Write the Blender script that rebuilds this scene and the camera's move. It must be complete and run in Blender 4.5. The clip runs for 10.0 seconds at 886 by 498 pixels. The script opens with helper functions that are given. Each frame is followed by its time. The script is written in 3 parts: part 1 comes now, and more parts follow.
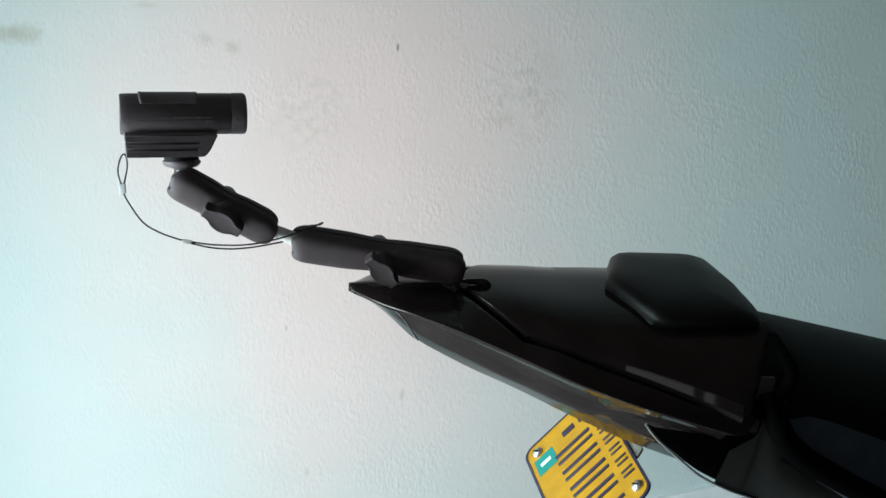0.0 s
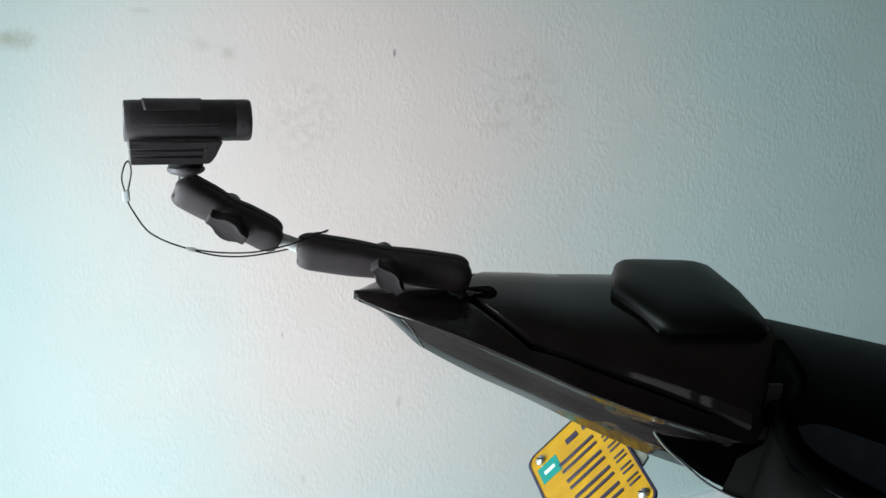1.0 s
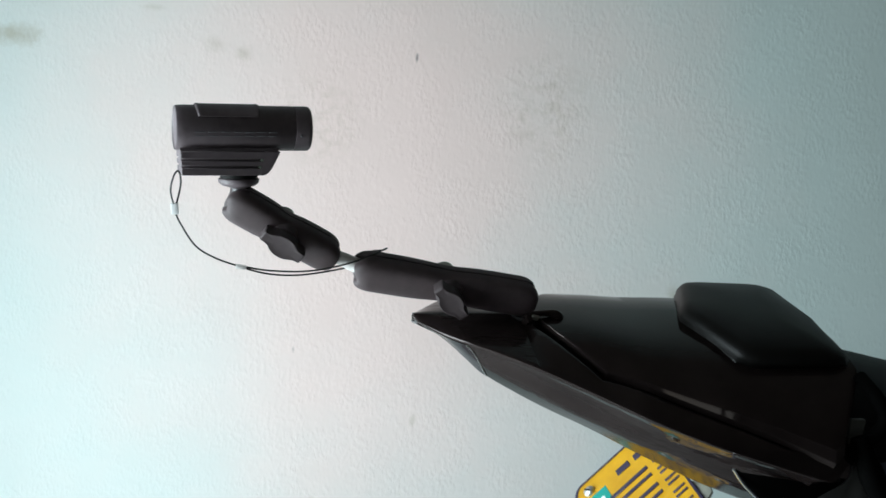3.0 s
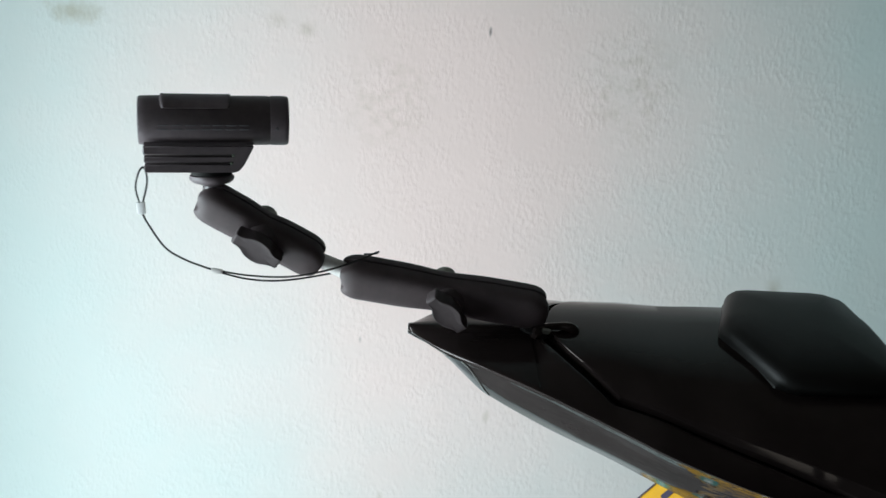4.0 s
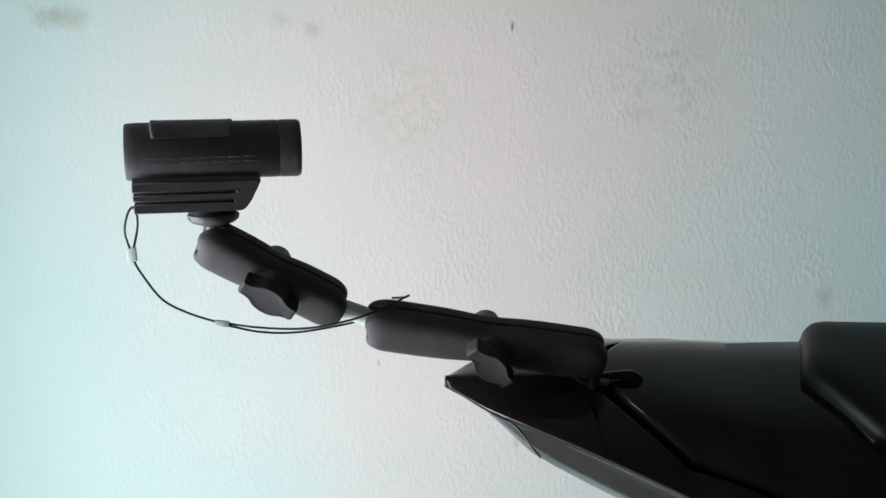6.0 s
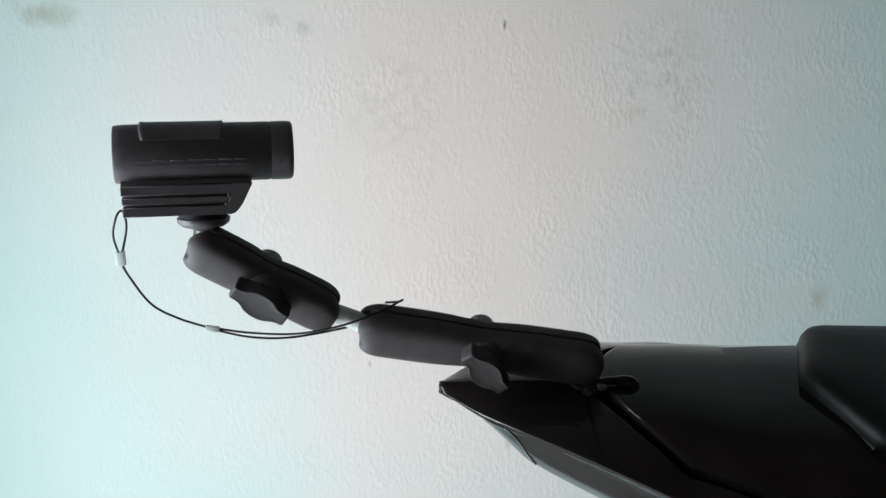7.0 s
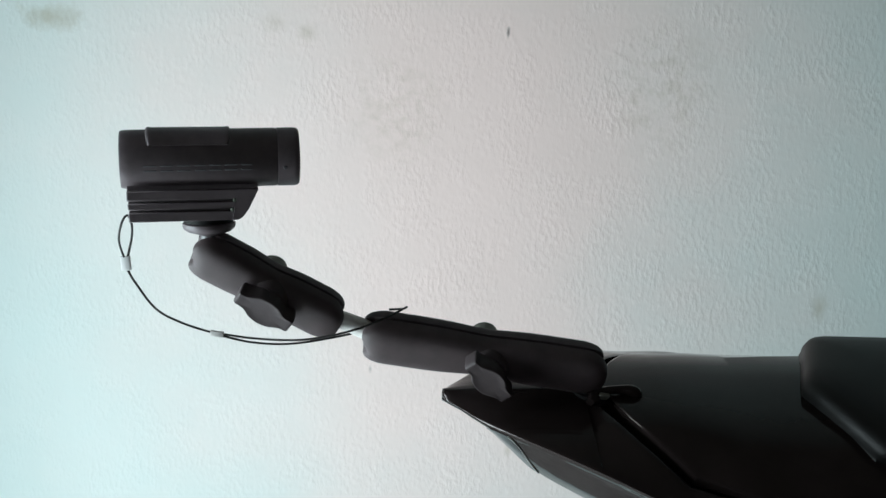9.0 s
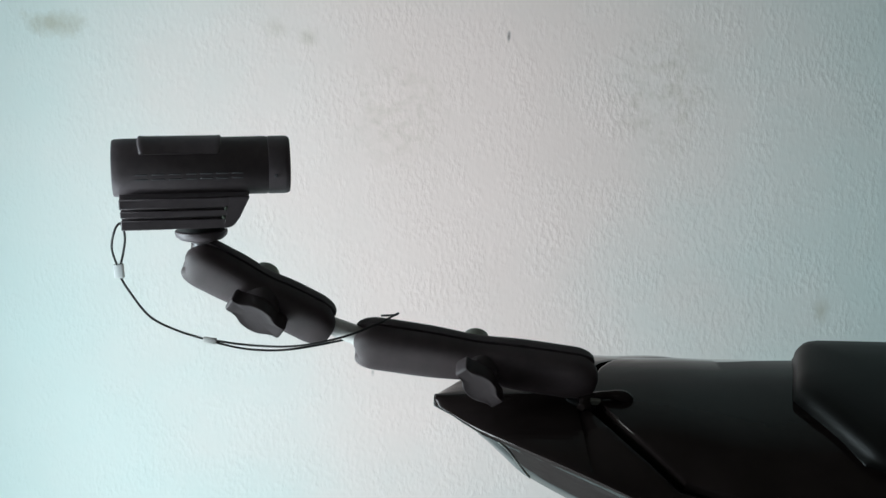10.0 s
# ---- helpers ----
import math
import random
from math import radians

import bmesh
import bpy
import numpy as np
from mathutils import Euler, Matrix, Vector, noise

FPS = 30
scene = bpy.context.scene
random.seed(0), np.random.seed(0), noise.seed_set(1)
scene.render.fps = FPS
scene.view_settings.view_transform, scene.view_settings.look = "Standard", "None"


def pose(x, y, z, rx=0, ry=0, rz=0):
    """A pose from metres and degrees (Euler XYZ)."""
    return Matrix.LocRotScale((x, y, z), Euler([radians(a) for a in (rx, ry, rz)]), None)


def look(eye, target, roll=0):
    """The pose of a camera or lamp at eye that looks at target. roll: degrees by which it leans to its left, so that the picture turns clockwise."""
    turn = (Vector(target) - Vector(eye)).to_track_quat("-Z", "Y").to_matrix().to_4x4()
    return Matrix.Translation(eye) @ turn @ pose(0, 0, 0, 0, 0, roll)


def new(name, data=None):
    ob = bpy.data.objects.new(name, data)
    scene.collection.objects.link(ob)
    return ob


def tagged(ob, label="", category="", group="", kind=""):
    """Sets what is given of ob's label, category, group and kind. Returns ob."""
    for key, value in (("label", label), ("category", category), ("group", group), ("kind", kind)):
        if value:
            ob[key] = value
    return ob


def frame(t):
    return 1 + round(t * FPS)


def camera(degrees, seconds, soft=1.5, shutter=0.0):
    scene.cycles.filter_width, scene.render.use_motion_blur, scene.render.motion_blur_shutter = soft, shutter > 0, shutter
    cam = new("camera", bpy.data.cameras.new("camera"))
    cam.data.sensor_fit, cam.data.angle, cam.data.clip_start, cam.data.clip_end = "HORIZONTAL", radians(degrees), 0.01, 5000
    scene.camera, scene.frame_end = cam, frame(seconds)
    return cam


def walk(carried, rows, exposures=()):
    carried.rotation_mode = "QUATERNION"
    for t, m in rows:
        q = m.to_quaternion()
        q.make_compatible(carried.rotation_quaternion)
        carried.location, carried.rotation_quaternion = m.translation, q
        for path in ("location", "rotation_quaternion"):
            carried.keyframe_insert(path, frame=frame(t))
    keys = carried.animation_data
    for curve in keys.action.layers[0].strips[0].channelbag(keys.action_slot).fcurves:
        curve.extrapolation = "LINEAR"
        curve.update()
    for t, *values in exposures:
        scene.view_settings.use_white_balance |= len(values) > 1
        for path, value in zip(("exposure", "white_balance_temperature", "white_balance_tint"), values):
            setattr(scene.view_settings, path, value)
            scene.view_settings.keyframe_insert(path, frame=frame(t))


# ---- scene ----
cam = camera(39.6, 10.0, shutter=0.5)
PATH = [
    (0, (-0.082, -0.069, 1.238), (0.124, 1.897, 0.936), 2.9),
    (0.5, (-0.09, -0.065, 1.238), (0.128, 1.901, 0.94), 3.0),
    (1, (-0.1, -0.06, 1.238), (0.133, 1.905, 0.945), 2.9),
    (1.5, (-0.126, -0.047, 1.241), (0.141, 1.913, 0.948), 3.0),
    (2, (-0.146, -0.04, 1.239), (0.146, 1.917, 0.951), 3.1),
    (2.5, (-0.164, -0.025, 1.241), (0.148, 1.929, 0.95), 3.1),
    (3, (-0.179, 0.017, 1.237), (0.129, 1.972, 0.953), 4.2),
    (3.2, (-0.168, 0.028, 1.237), (0.103, 1.989, 0.952), 4.4),
    (4.3, (-0.011, 0.142, 1.265), (-0.060, 2.103, 0.881), 2.5),
    (4.5, (-0.003, 0.163, 1.266), (-0.081, 2.123, 0.877), 1.8),
    (4.7, (-0.013, 0.176, 1.268), (-0.081, 2.136, 0.880), 2.0),
    (5, (-0.037, 0.199, 1.267), (-0.079, 2.162, 0.883), 1.7),
    (5.5, (-0.059, 0.218, 1.265), (-0.061, 2.181, 0.882), 1.9),
    (5.7, (-0.063, 0.222, 1.267), (-0.052, 2.185, 0.883), 2.0),
    (6.8, (-0.070, 0.237, 1.272), (-0.027, 2.199, 0.884), 2.2),
    (7, (-0.07, 0.239, 1.272), (-0.026, 2.2, 0.882), 2.2),
    (7.5, (-0.072, 0.24, 1.272), (-0.025, 2.201, 0.883), 2.4),
    (8, (-0.074, 0.24, 1.271), (-0.025, 2.202, 0.887), 2.5),
    (8.5, (-0.077, 0.239, 1.273), (-0.025, 2.2, 0.887), 2.7),
    (9, (-0.074, 0.238, 1.274), (-0.027, 2.201, 0.891), 2.8),
    (9.5, (-0.067, 0.237, 1.277), (-0.03, 2.2, 0.892), 2.7),
    (10, (-0.061, 0.234, 1.279), (-0.036, 2.196, 0.896), 2.5),
]
EXPOSURES = [(0, 0.15, 6480, 9), (2, 0.13, 6480, 9), (3, 0.2, 6550, 11), (4.5, 0.10, 6600, 12), (5, -0.08, 6700, 14), (5.5, 0.08, 6500, 8), (7, 0.08, 6470, 8), (8, 0.08, 6500, 9), (9, 0.07, 6490, 9.5), (10, 0.03, 6460, 9)]
walk(cam, [(t, look(eye, target, roll)) for t, eye, target, roll in PATH], EXPOSURES)

# ---- world and light: an open doorway on one side ----
world = bpy.data.worlds.new("world")
scene.world = world
world.use_nodes = True
wn = world.node_tree.nodes
sky = wn.new("ShaderNodeTexSky")
sky.sky_type, sky.sun_disc = "NISHITA", False
sky.sun_elevation, sky.sun_rotation = radians(41), radians(38)
wn["Background"].inputs["Strength"].default_value = 0.12
world.node_tree.links.new(sky.outputs["Color"], wn["Background"].inputs["Color"])
sun = new("sun", bpy.data.lights.new("sun", "SUN"))
sun.data.energy, sun.data.angle, sun.data.color = 3.0, radians(0.5), (1.0, 0.96, 0.9)
sun.matrix_world = look((7, 9, 10), (0, 0, 0))

DOOR_X, DOOR_Y0, DOOR_Y1, DOOR_H = -0.83, 0.61, 1.05, 1.4     # narrow low doorway in the wall on the west
doorlight = new("door_daylight", bpy.data.lights.new("door_daylight", "AREA"))
doorlight.data.shape, doorlight.data.size, doorlight.data.size_y = "RECTANGLE", DOOR_Y1 - DOOR_Y0, DOOR_H - 0.1
doorlight.data.energy, doorlight.data.color = 28.1, (0.795, 0.955, 1.0)
doorlight.matrix_world = look((DOOR_X - 0.02, (DOOR_Y0 + DOOR_Y1) / 2, DOOR_H / 2), (1, (DOOR_Y0 + DOOR_Y1) / 2, DOOR_H / 2))


WIN_X0, WIN_X1, WIN_Z0, WIN_Z1 = -0.35, 0.82, 1.02, 1.82         # window in the wall behind the camera
winlight = new("window_daylight", bpy.data.lights.new("window_daylight", "AREA"))
winlight.data.shape, winlight.data.size, winlight.data.size_y = "RECTANGLE", WIN_X1 - WIN_X0 - 0.1, WIN_Z1 - WIN_Z0 - 0.1
winlight.data.energy, winlight.data.color = 3.0, (0.88, 0.97, 1.0)
winlight.matrix_world = look(((WIN_X0 + WIN_X1) / 2, -3.33, (WIN_Z0 + WIN_Z1) / 2), ((WIN_X0 + WIN_X1) / 2, 0, (WIN_Z0 + WIN_Z1) / 2))

SIDE_Y0, SIDE_Y1, SIDE_Z0, SIDE_Z1 = -1.5, -0.7, 0.95, 1.65       # added, unseen: fill from the left and a glint on the crease
sidelight = new("side_fill", bpy.data.lights.new("side_fill", "AREA"))
sidelight.data.shape, sidelight.data.size, sidelight.data.size_y = "RECTANGLE", SIDE_Y1 - SIDE_Y0 - 0.08, SIDE_Z1 - SIDE_Z0 - 0.08
sidelight.data.energy, sidelight.data.color = 2.2, (0.88, 0.97, 1.0)
sidelight.matrix_world = look((DOOR_X - 0.17, (SIDE_Y0 + SIDE_Y1) / 2, (SIDE_Z0 + SIDE_Z1) / 2), (1, (SIDE_Y0 + SIDE_Y1) / 2, (SIDE_Z0 + SIDE_Z1) / 2))


# ---- materials ----
def material(name, color, rough=0.5, metal=0.0, coat=0.0, spec=0.5):
    m = bpy.data.materials.new(name)
    m.use_nodes = True
    b = m.node_tree.nodes["Principled BSDF"]
    b.inputs["Base Color"].default_value = (*color, 1)
    b.inputs["Roughness"].default_value = rough
    b.inputs["Metallic"].default_value = metal
    b.inputs["Specular IOR Level"].default_value = spec
    b.inputs["Coat Weight"].default_value = coat
    b.inputs["Coat Roughness"].default_value = 0.04
    return m


def node(m, kind, **values):
    n = m.node_tree.nodes.new(kind)
    for key, value in values.items():
        n.inputs[key.replace("_", " ")].default_value = value
    return n


def wire(m, a, b):
    m.node_tree.links.new(a, b)


def coords(m, scale=(1, 1, 1), which="Object"):
    c = m.node_tree.nodes.new("ShaderNodeTexCoord")
    p = node(m, "ShaderNodeMapping", Scale=scale)
    wire(m, c.outputs[which], p.inputs["Vector"])
    return p.outputs["Vector"]


def worn(m, light, dark, scale=60.0, amount=1.0, bump=0.0, bump_scale=900.0, rough=(0.4, 0.6)):
    """Two-scale variation of colour and gloss, and a fine relief."""
    b = m.node_tree.nodes["Principled BSDF"]
    v = coords(m)
    big = node(m, "ShaderNodeTexNoise", Scale=scale, Detail=5.0, Roughness=0.6)
    wire(m, v, big.inputs["Vector"])
    ramp = m.node_tree.nodes.new("ShaderNodeValToRGB")
    ramp.color_ramp.elements[0].position, ramp.color_ramp.elements[1].position = 0.35, 0.7
    ramp.color_ramp.elements[0].color, ramp.color_ramp.elements[1].color = (*dark, 1), (*light, 1)
    wire(m, big.outputs["Fac"], ramp.inputs["Fac"])
    wire(m, ramp.outputs["Color"], b.inputs["Base Color"])
    fine = node(m, "ShaderNodeTexNoise", Scale=bump_scale, Detail=3.0)
    wire(m, v, fine.inputs["Vector"])
    span = node(m, "ShaderNodeMapRange", To_Min=rough[0], To_Max=rough[1])
    wire(m, big.outputs["Fac"], span.inputs["Value"])
    wire(m, span.outputs["Result"], b.inputs["Roughness"])
    if bump:
        bp = node(m, "ShaderNodeBump", Strength=bump, Distance=0.0004)
        wire(m, fine.outputs["Fac"], bp.inputs["Height"])
        wire(m, bp.outputs["Normal"], b.inputs["Normal"])
    return m


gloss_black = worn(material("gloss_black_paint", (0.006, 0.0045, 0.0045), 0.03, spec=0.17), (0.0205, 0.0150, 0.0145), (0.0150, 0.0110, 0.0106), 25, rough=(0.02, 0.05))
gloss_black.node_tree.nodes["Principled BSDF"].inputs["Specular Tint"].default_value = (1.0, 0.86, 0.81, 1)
flank_black = gloss_black.copy()
flank_black.name = "gloss_black_wavy_flank"
flank_black.node_tree.nodes["Principled BSDF"].inputs["Specular IOR Level"].default_value = 0.23
flank_black.node_tree.nodes["Principled BSDF"].inputs["Specular Tint"].default_value = (1.0, 0.86, 0.86, 1)
wave = node(flank_black, "ShaderNodeTexNoise", Scale=1.0, Detail=2.0, Roughness=0.5)
wire(flank_black, coords(flank_black, (5, 125, 125)), wave.inputs["Vector"])
wave_bump = node(flank_black, "ShaderNodeBump", Strength=0.32, Distance=0.0012)
wire(flank_black, wave.outputs["Fac"], wave_bump.inputs["Height"])
wire(flank_black, wave_bump.outputs["Normal"], flank_black.node_tree.nodes["Principled BSDF"].inputs["Normal"])
satin_black = worn(material("satin_black_lip", (0.01, 0.008, 0.008), 0.2, spec=0.16), (0.0125, 0.0085, 0.0080), (0.0090, 0.0062, 0.0058), 25, rough=(0.13, 0.20))
vinyl = worn(material("seat_vinyl", (0.02, 0.02, 0.02), 0.5, spec=0.2), (0.0050, 0.0047, 0.0044), (0.0034, 0.0032, 0.0030), 40, bump=0.35, bump_scale=1400, rough=(0.40, 0.50))
seat_black = worn(material("rider_seat_vinyl", (0.012, 0.012, 0.012), 0.6, spec=0.045), (0.0050, 0.0050, 0.0054), (0.0034, 0.0034, 0.0037), 30, bump=0.5, bump_scale=1200, rough=(0.45, 0.6))
# side vinyl made lighter and bluer: its sheen is put into the colour
seat_sheen = worn(material("side_vinyl_sheen_tone", (0.02, 0.026, 0.034), 0.6, spec=0.1), (0.055, 0.064, 0.078), (0.038, 0.045, 0.055), 30, bump=0.5, bump_scale=1200, rough=(0.5, 0.65))
arm_black = worn(material("powder_coated_arm", (0.03, 0.03, 0.03), 0.5, spec=0.4), (0.070, 0.049, 0.052), (0.050, 0.035, 0.037), 90, bump=0.6, bump_scale=2200, rough=(0.5, 0.65))
knob_black = worn(material("moulded_knob_black", (0.03, 0.03, 0.03), 0.55, spec=0.3), (0.060, 0.045, 0.047), (0.043, 0.032, 0.034), 90, bump=0.4, bump_scale=1800, rough=(0.5, 0.65))
cam_black = worn(material("anodised_black", (0.02, 0.02, 0.021), 0.45), (0.125, 0.098, 0.107), (0.092, 0.072, 0.079), 120, bump=0.3, bump_scale=2600, rough=(0.42, 0.55))
rubber = worn(material("black_rubber", (0.008, 0.008, 0.008), 0.7, spec=0.25), (0.009, 0.009, 0.009), (0.005, 0.005, 0.005), 80, rough=(0.6, 0.8))
matt_plastic = worn(material("matt_black_plastic", (0.01, 0.01, 0.01), 0.5, spec=0.45), (0.0105, 0.0102, 0.009), (0.0075, 0.0075, 0.0066), 40, rough=(0.4, 0.55))
groove_black = material("groove_black", (0.0015, 0.0015, 0.0015), 0.8, spec=0.02)
mark_grey = material("printed_grey", (0.10, 0.095, 0.105), 0.5)
dot_grey = material("indicator_grey", (0.15, 0.17, 0.14), 0.4)
ball_grey = worn(material("grey_ball_stud", (0.35, 0.35, 0.35), 0.4), (0.085, 0.08, 0.085), (0.055, 0.052, 0.055), 200, rough=(0.3, 0.5))
aluminium = worn(material("bare_aluminium", (0.8, 0.8, 0.8), 0.35, 0.15), (0.80, 0.77, 0.75), (0.62, 0.60, 0.58), 150, rough=(0.3, 0.45))
steel = material("zinc_plated_steel", (0.62, 0.62, 0.60), 0.42, 1.0)
chrome_trim = material("polished_edge_trim", (0.80, 0.84, 0.88), 0.32, 1.0)
tab_olive = worn(material("dull_olive_tab", (0.1, 0.1, 0.08), 0.5, spec=0.3), (0.085, 0.085, 0.070), (0.055, 0.055, 0.046), 60, rough=(0.4, 0.6))
crimp_white = material("crimp_sleeve", (0.9, 0.9, 0.9), 0.3)
cable = material("coated_cable", (0.01, 0.008, 0.008), 0.4)
smoked = material("smoked_lens", (0.022, 0.018, 0.020), 0.10, spec=0.2)
smoked.node_tree.nodes["Principled BSDF"].inputs["Specular Tint"].default_value = (1.0, 0.86, 0.84, 1)
plate_yellow = worn(material("plate_yellow", (0.75, 0.42, 0.01), 0.4), (0.61, 0.32, 0.003), (0.45, 0.225, 0.002), 30, rough=(0.3, 0.45))
plate_blue = material("plate_blue", (0.022, 0.018, 0.05), 0.4)
sticker_green = material("sticker_green", (0.0, 0.25, 0.21), 0.4)
sticker_white = material("sticker_white", (0.75, 0.8, 0.78), 0.4)
dull_tab = worn(material("dull_metal_tab", (0.08, 0.08, 0.07), 0.5, spec=0.4), (0.26, 0.26, 0.22), (0.17, 0.17, 0.145), 60, rough=(0.4, 0.6))
bracket_grey = worn(material("galvanised_bracket", (0.4, 0.42, 0.4), 0.45, 0.6), (0.46, 0.47, 0.44), (0.3, 0.31, 0.3), 60, rough=(0.35, 0.55))
white_trim = worn(material("white_trim_paint", (0.75, 0.78, 0.78), 0.5), (0.80, 0.82, 0.82), (0.66, 0.69, 0.69), 14, rough=(0.4, 0.6))
concrete = worn(material("garage_concrete", (0.4, 0.4, 0.38), 0.8), (0.55, 0.525, 0.505), (0.285, 0.272, 0.262), 5, bump=0.5, bump_scale=150, rough=(0.7, 0.9))
ceiling_paint = worn(material("ceiling_paint", (0.38, 0.36, 0.34), 0.7), (0.30, 0.26, 0.23), (0.22, 0.19, 0.17), 4, rough=(0.6, 0.8))
dark_paint = worn(material("dark_grey_paint", (0.09, 0.1, 0.095), 0.7), (0.10, 0.10, 0.095), (0.07, 0.07, 0.066), 4, rough=(0.6, 0.8))


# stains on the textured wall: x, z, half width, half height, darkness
STAINS = [(-0.475, 1.245, 0.046, 0.018, 0.62), (-0.235, 1.25, 0.022, 0.016, 0.22), (-0.199, 1.242, 0.014, 0.014, 0.32), (0.018, 1.253, 0.0027, 0.0078, 1.0),
          (-0.118, 0.866, 0.0022, 0.005, 0.4), (0.045, 0.775, 0.006, 0.010, 0.35), (-0.083, 0.661, 0.006, 0.012, 0.35), (0.39, 0.96, 0.012, 0.020, 0.35),
          (-0.10, 1.165, 0.040, 0.050, 0.20), (0.190, 1.20, 0.045, 0.055, 0.24), (-0.31, 1.29, 0.02, 0.006, 0.3)]


def wall_paint():
    m = material("textured_white_wall", (0.76, 0.76, 0.74), 0.6)
    b = m.node_tree.nodes["Principled BSDF"]
    v = coords(m)
    tall = coords(m, (1, 1, 0.55))
    lumps = node(m, "ShaderNodeTexNoise", Scale=235.0, Detail=2.0, Roughness=0.5)
    wire(m, tall, lumps.inputs["Vector"])
    swell = node(m, "ShaderNodeTexNoise", Scale=38.0, Detail=2.0)
    wire(m, tall, swell.inputs["Vector"])
    ramp = m.node_tree.nodes.new("ShaderNodeValToRGB")
    ramp.color_ramp.elements[0].position, ramp.color_ramp.elements[1].position = 0.40, 0.85
    wire(m, lumps.outputs["Fac"], ramp.inputs["Fac"])
    add = node(m, "ShaderNodeMath")
    add.operation = "MULTIPLY_ADD"
    wire(m, swell.outputs["Fac"], add.inputs[0])
    add.inputs[1].default_value = 0.6
    wire(m, ramp.outputs["Color"], add.inputs[2])
    patches = node(m, "ShaderNodeTexNoise", Scale=26.0, Detail=3.0)
    wire(m, v, patches.inputs["Vector"])
    worn_flat = node(m, "ShaderNodeMapRange", From_Min=0.36, From_Max=0.64, To_Min=0.25, To_Max=1.35)
    wire(m, patches.outputs["Fac"], worn_flat.inputs["Value"])
    relief = node(m, "ShaderNodeMath")
    relief.operation = "MULTIPLY"
    wire(m, worn_flat.outputs["Result"], relief.inputs[0])
    wire(m, add.outputs[0], relief.inputs[1])
    bump = node(m, "ShaderNodeBump", Strength=0.19, Distance=0.0018)
    wire(m, relief.outputs[0], bump.inputs["Height"])
    wire(m, bump.outputs["Normal"], b.inputs["Normal"])
    # faint mottling of the paint
    mott = node(m, "ShaderNodeTexNoise", Scale=7.0, Detail=6.0, Roughness=0.6)
    wire(m, v, mott.inputs["Vector"])
    tone = m.node_tree.nodes.new("ShaderNodeValToRGB")
    tone.color_ramp.elements[0].color, tone.color_ramp.elements[1].color = (0.72, 0.725, 0.705, 1), (0.80, 0.80, 0.785, 1)
    wire(m, mott.outputs["Fac"], tone.inputs["Fac"])
    # pink centre, teal surround: the lens's colour cast put into the paint
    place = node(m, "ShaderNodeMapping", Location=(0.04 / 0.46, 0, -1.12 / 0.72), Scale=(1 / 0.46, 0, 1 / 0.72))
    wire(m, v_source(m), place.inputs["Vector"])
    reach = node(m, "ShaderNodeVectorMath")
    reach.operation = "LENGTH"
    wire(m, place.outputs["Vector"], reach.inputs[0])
    cast_noise = node(m, "ShaderNodeTexNoise", Scale=3.4, Detail=5.0, Roughness=0.6)
    wire(m, v, cast_noise.inputs["Vector"])
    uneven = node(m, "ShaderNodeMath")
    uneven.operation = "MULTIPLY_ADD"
    wire(m, cast_noise.outputs["Fac"], uneven.inputs[0])
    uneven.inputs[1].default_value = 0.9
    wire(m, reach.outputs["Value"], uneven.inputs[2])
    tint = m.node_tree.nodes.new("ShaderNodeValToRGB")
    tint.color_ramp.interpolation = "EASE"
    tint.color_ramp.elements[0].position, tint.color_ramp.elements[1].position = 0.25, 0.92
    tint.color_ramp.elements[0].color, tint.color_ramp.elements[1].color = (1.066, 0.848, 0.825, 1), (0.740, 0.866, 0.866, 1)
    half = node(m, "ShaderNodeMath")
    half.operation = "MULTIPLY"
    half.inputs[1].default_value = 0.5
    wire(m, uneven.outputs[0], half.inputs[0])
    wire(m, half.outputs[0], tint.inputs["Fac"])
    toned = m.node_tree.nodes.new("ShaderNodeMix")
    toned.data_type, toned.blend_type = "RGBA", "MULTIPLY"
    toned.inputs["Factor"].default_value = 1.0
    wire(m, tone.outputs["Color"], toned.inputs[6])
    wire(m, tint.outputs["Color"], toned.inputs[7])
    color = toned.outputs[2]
    ragged = node(m, "ShaderNodeTexNoise", Scale=70.0, Detail=6.0, Roughness=0.7)
    wire(m, v, ragged.inputs["Vector"])
    for x, z, w, h, dark in STAINS:
        mp = node(m, "ShaderNodeMapping", Location=(-x / w, 0, -z / h), Scale=(1 / w, 0, 1 / h))
        wire(m, v_source(m), mp.inputs["Vector"])
        ball = node(m, "ShaderNodeVectorMath")
        ball.operation = "LENGTH"
        wire(m, mp.outputs["Vector"], ball.inputs[0])
        rough_edge = node(m, "ShaderNodeMath")
        rough_edge.operation = "MULTIPLY_ADD"
        wire(m, ragged.outputs["Fac"], rough_edge.inputs[0])
        rough_edge.inputs[1].default_value = 0.2 if (w > 0.03 and h > 0.03) else 1.6
        wire(m, ball.outputs["Value"], rough_edge.inputs[2])
        mask = node(m, "ShaderNodeMapRange", From_Min=0.75, From_Max=1.75, To_Min=dark, To_Max=0.0)
        wire(m, rough_edge.outputs[0], mask.inputs["Value"])
        patchy = mask.outputs["Result"]
        if w > 0.03 and h > 0.03:           # scuffs: broken into small ragged marks
            scuff = node(m, "ShaderNodeMapRange", From_Min=0.46, From_Max=0.66)
            wire(m, ragged.outputs["Fac"], scuff.inputs["Value"])
            broken = node(m, "ShaderNodeMath")
            broken.operation = "MULTIPLY"
            wire(m, scuff.outputs["Result"], broken.inputs[0])
            wire(m, patchy, broken.inputs[1])
            patchy = broken.outputs[0]
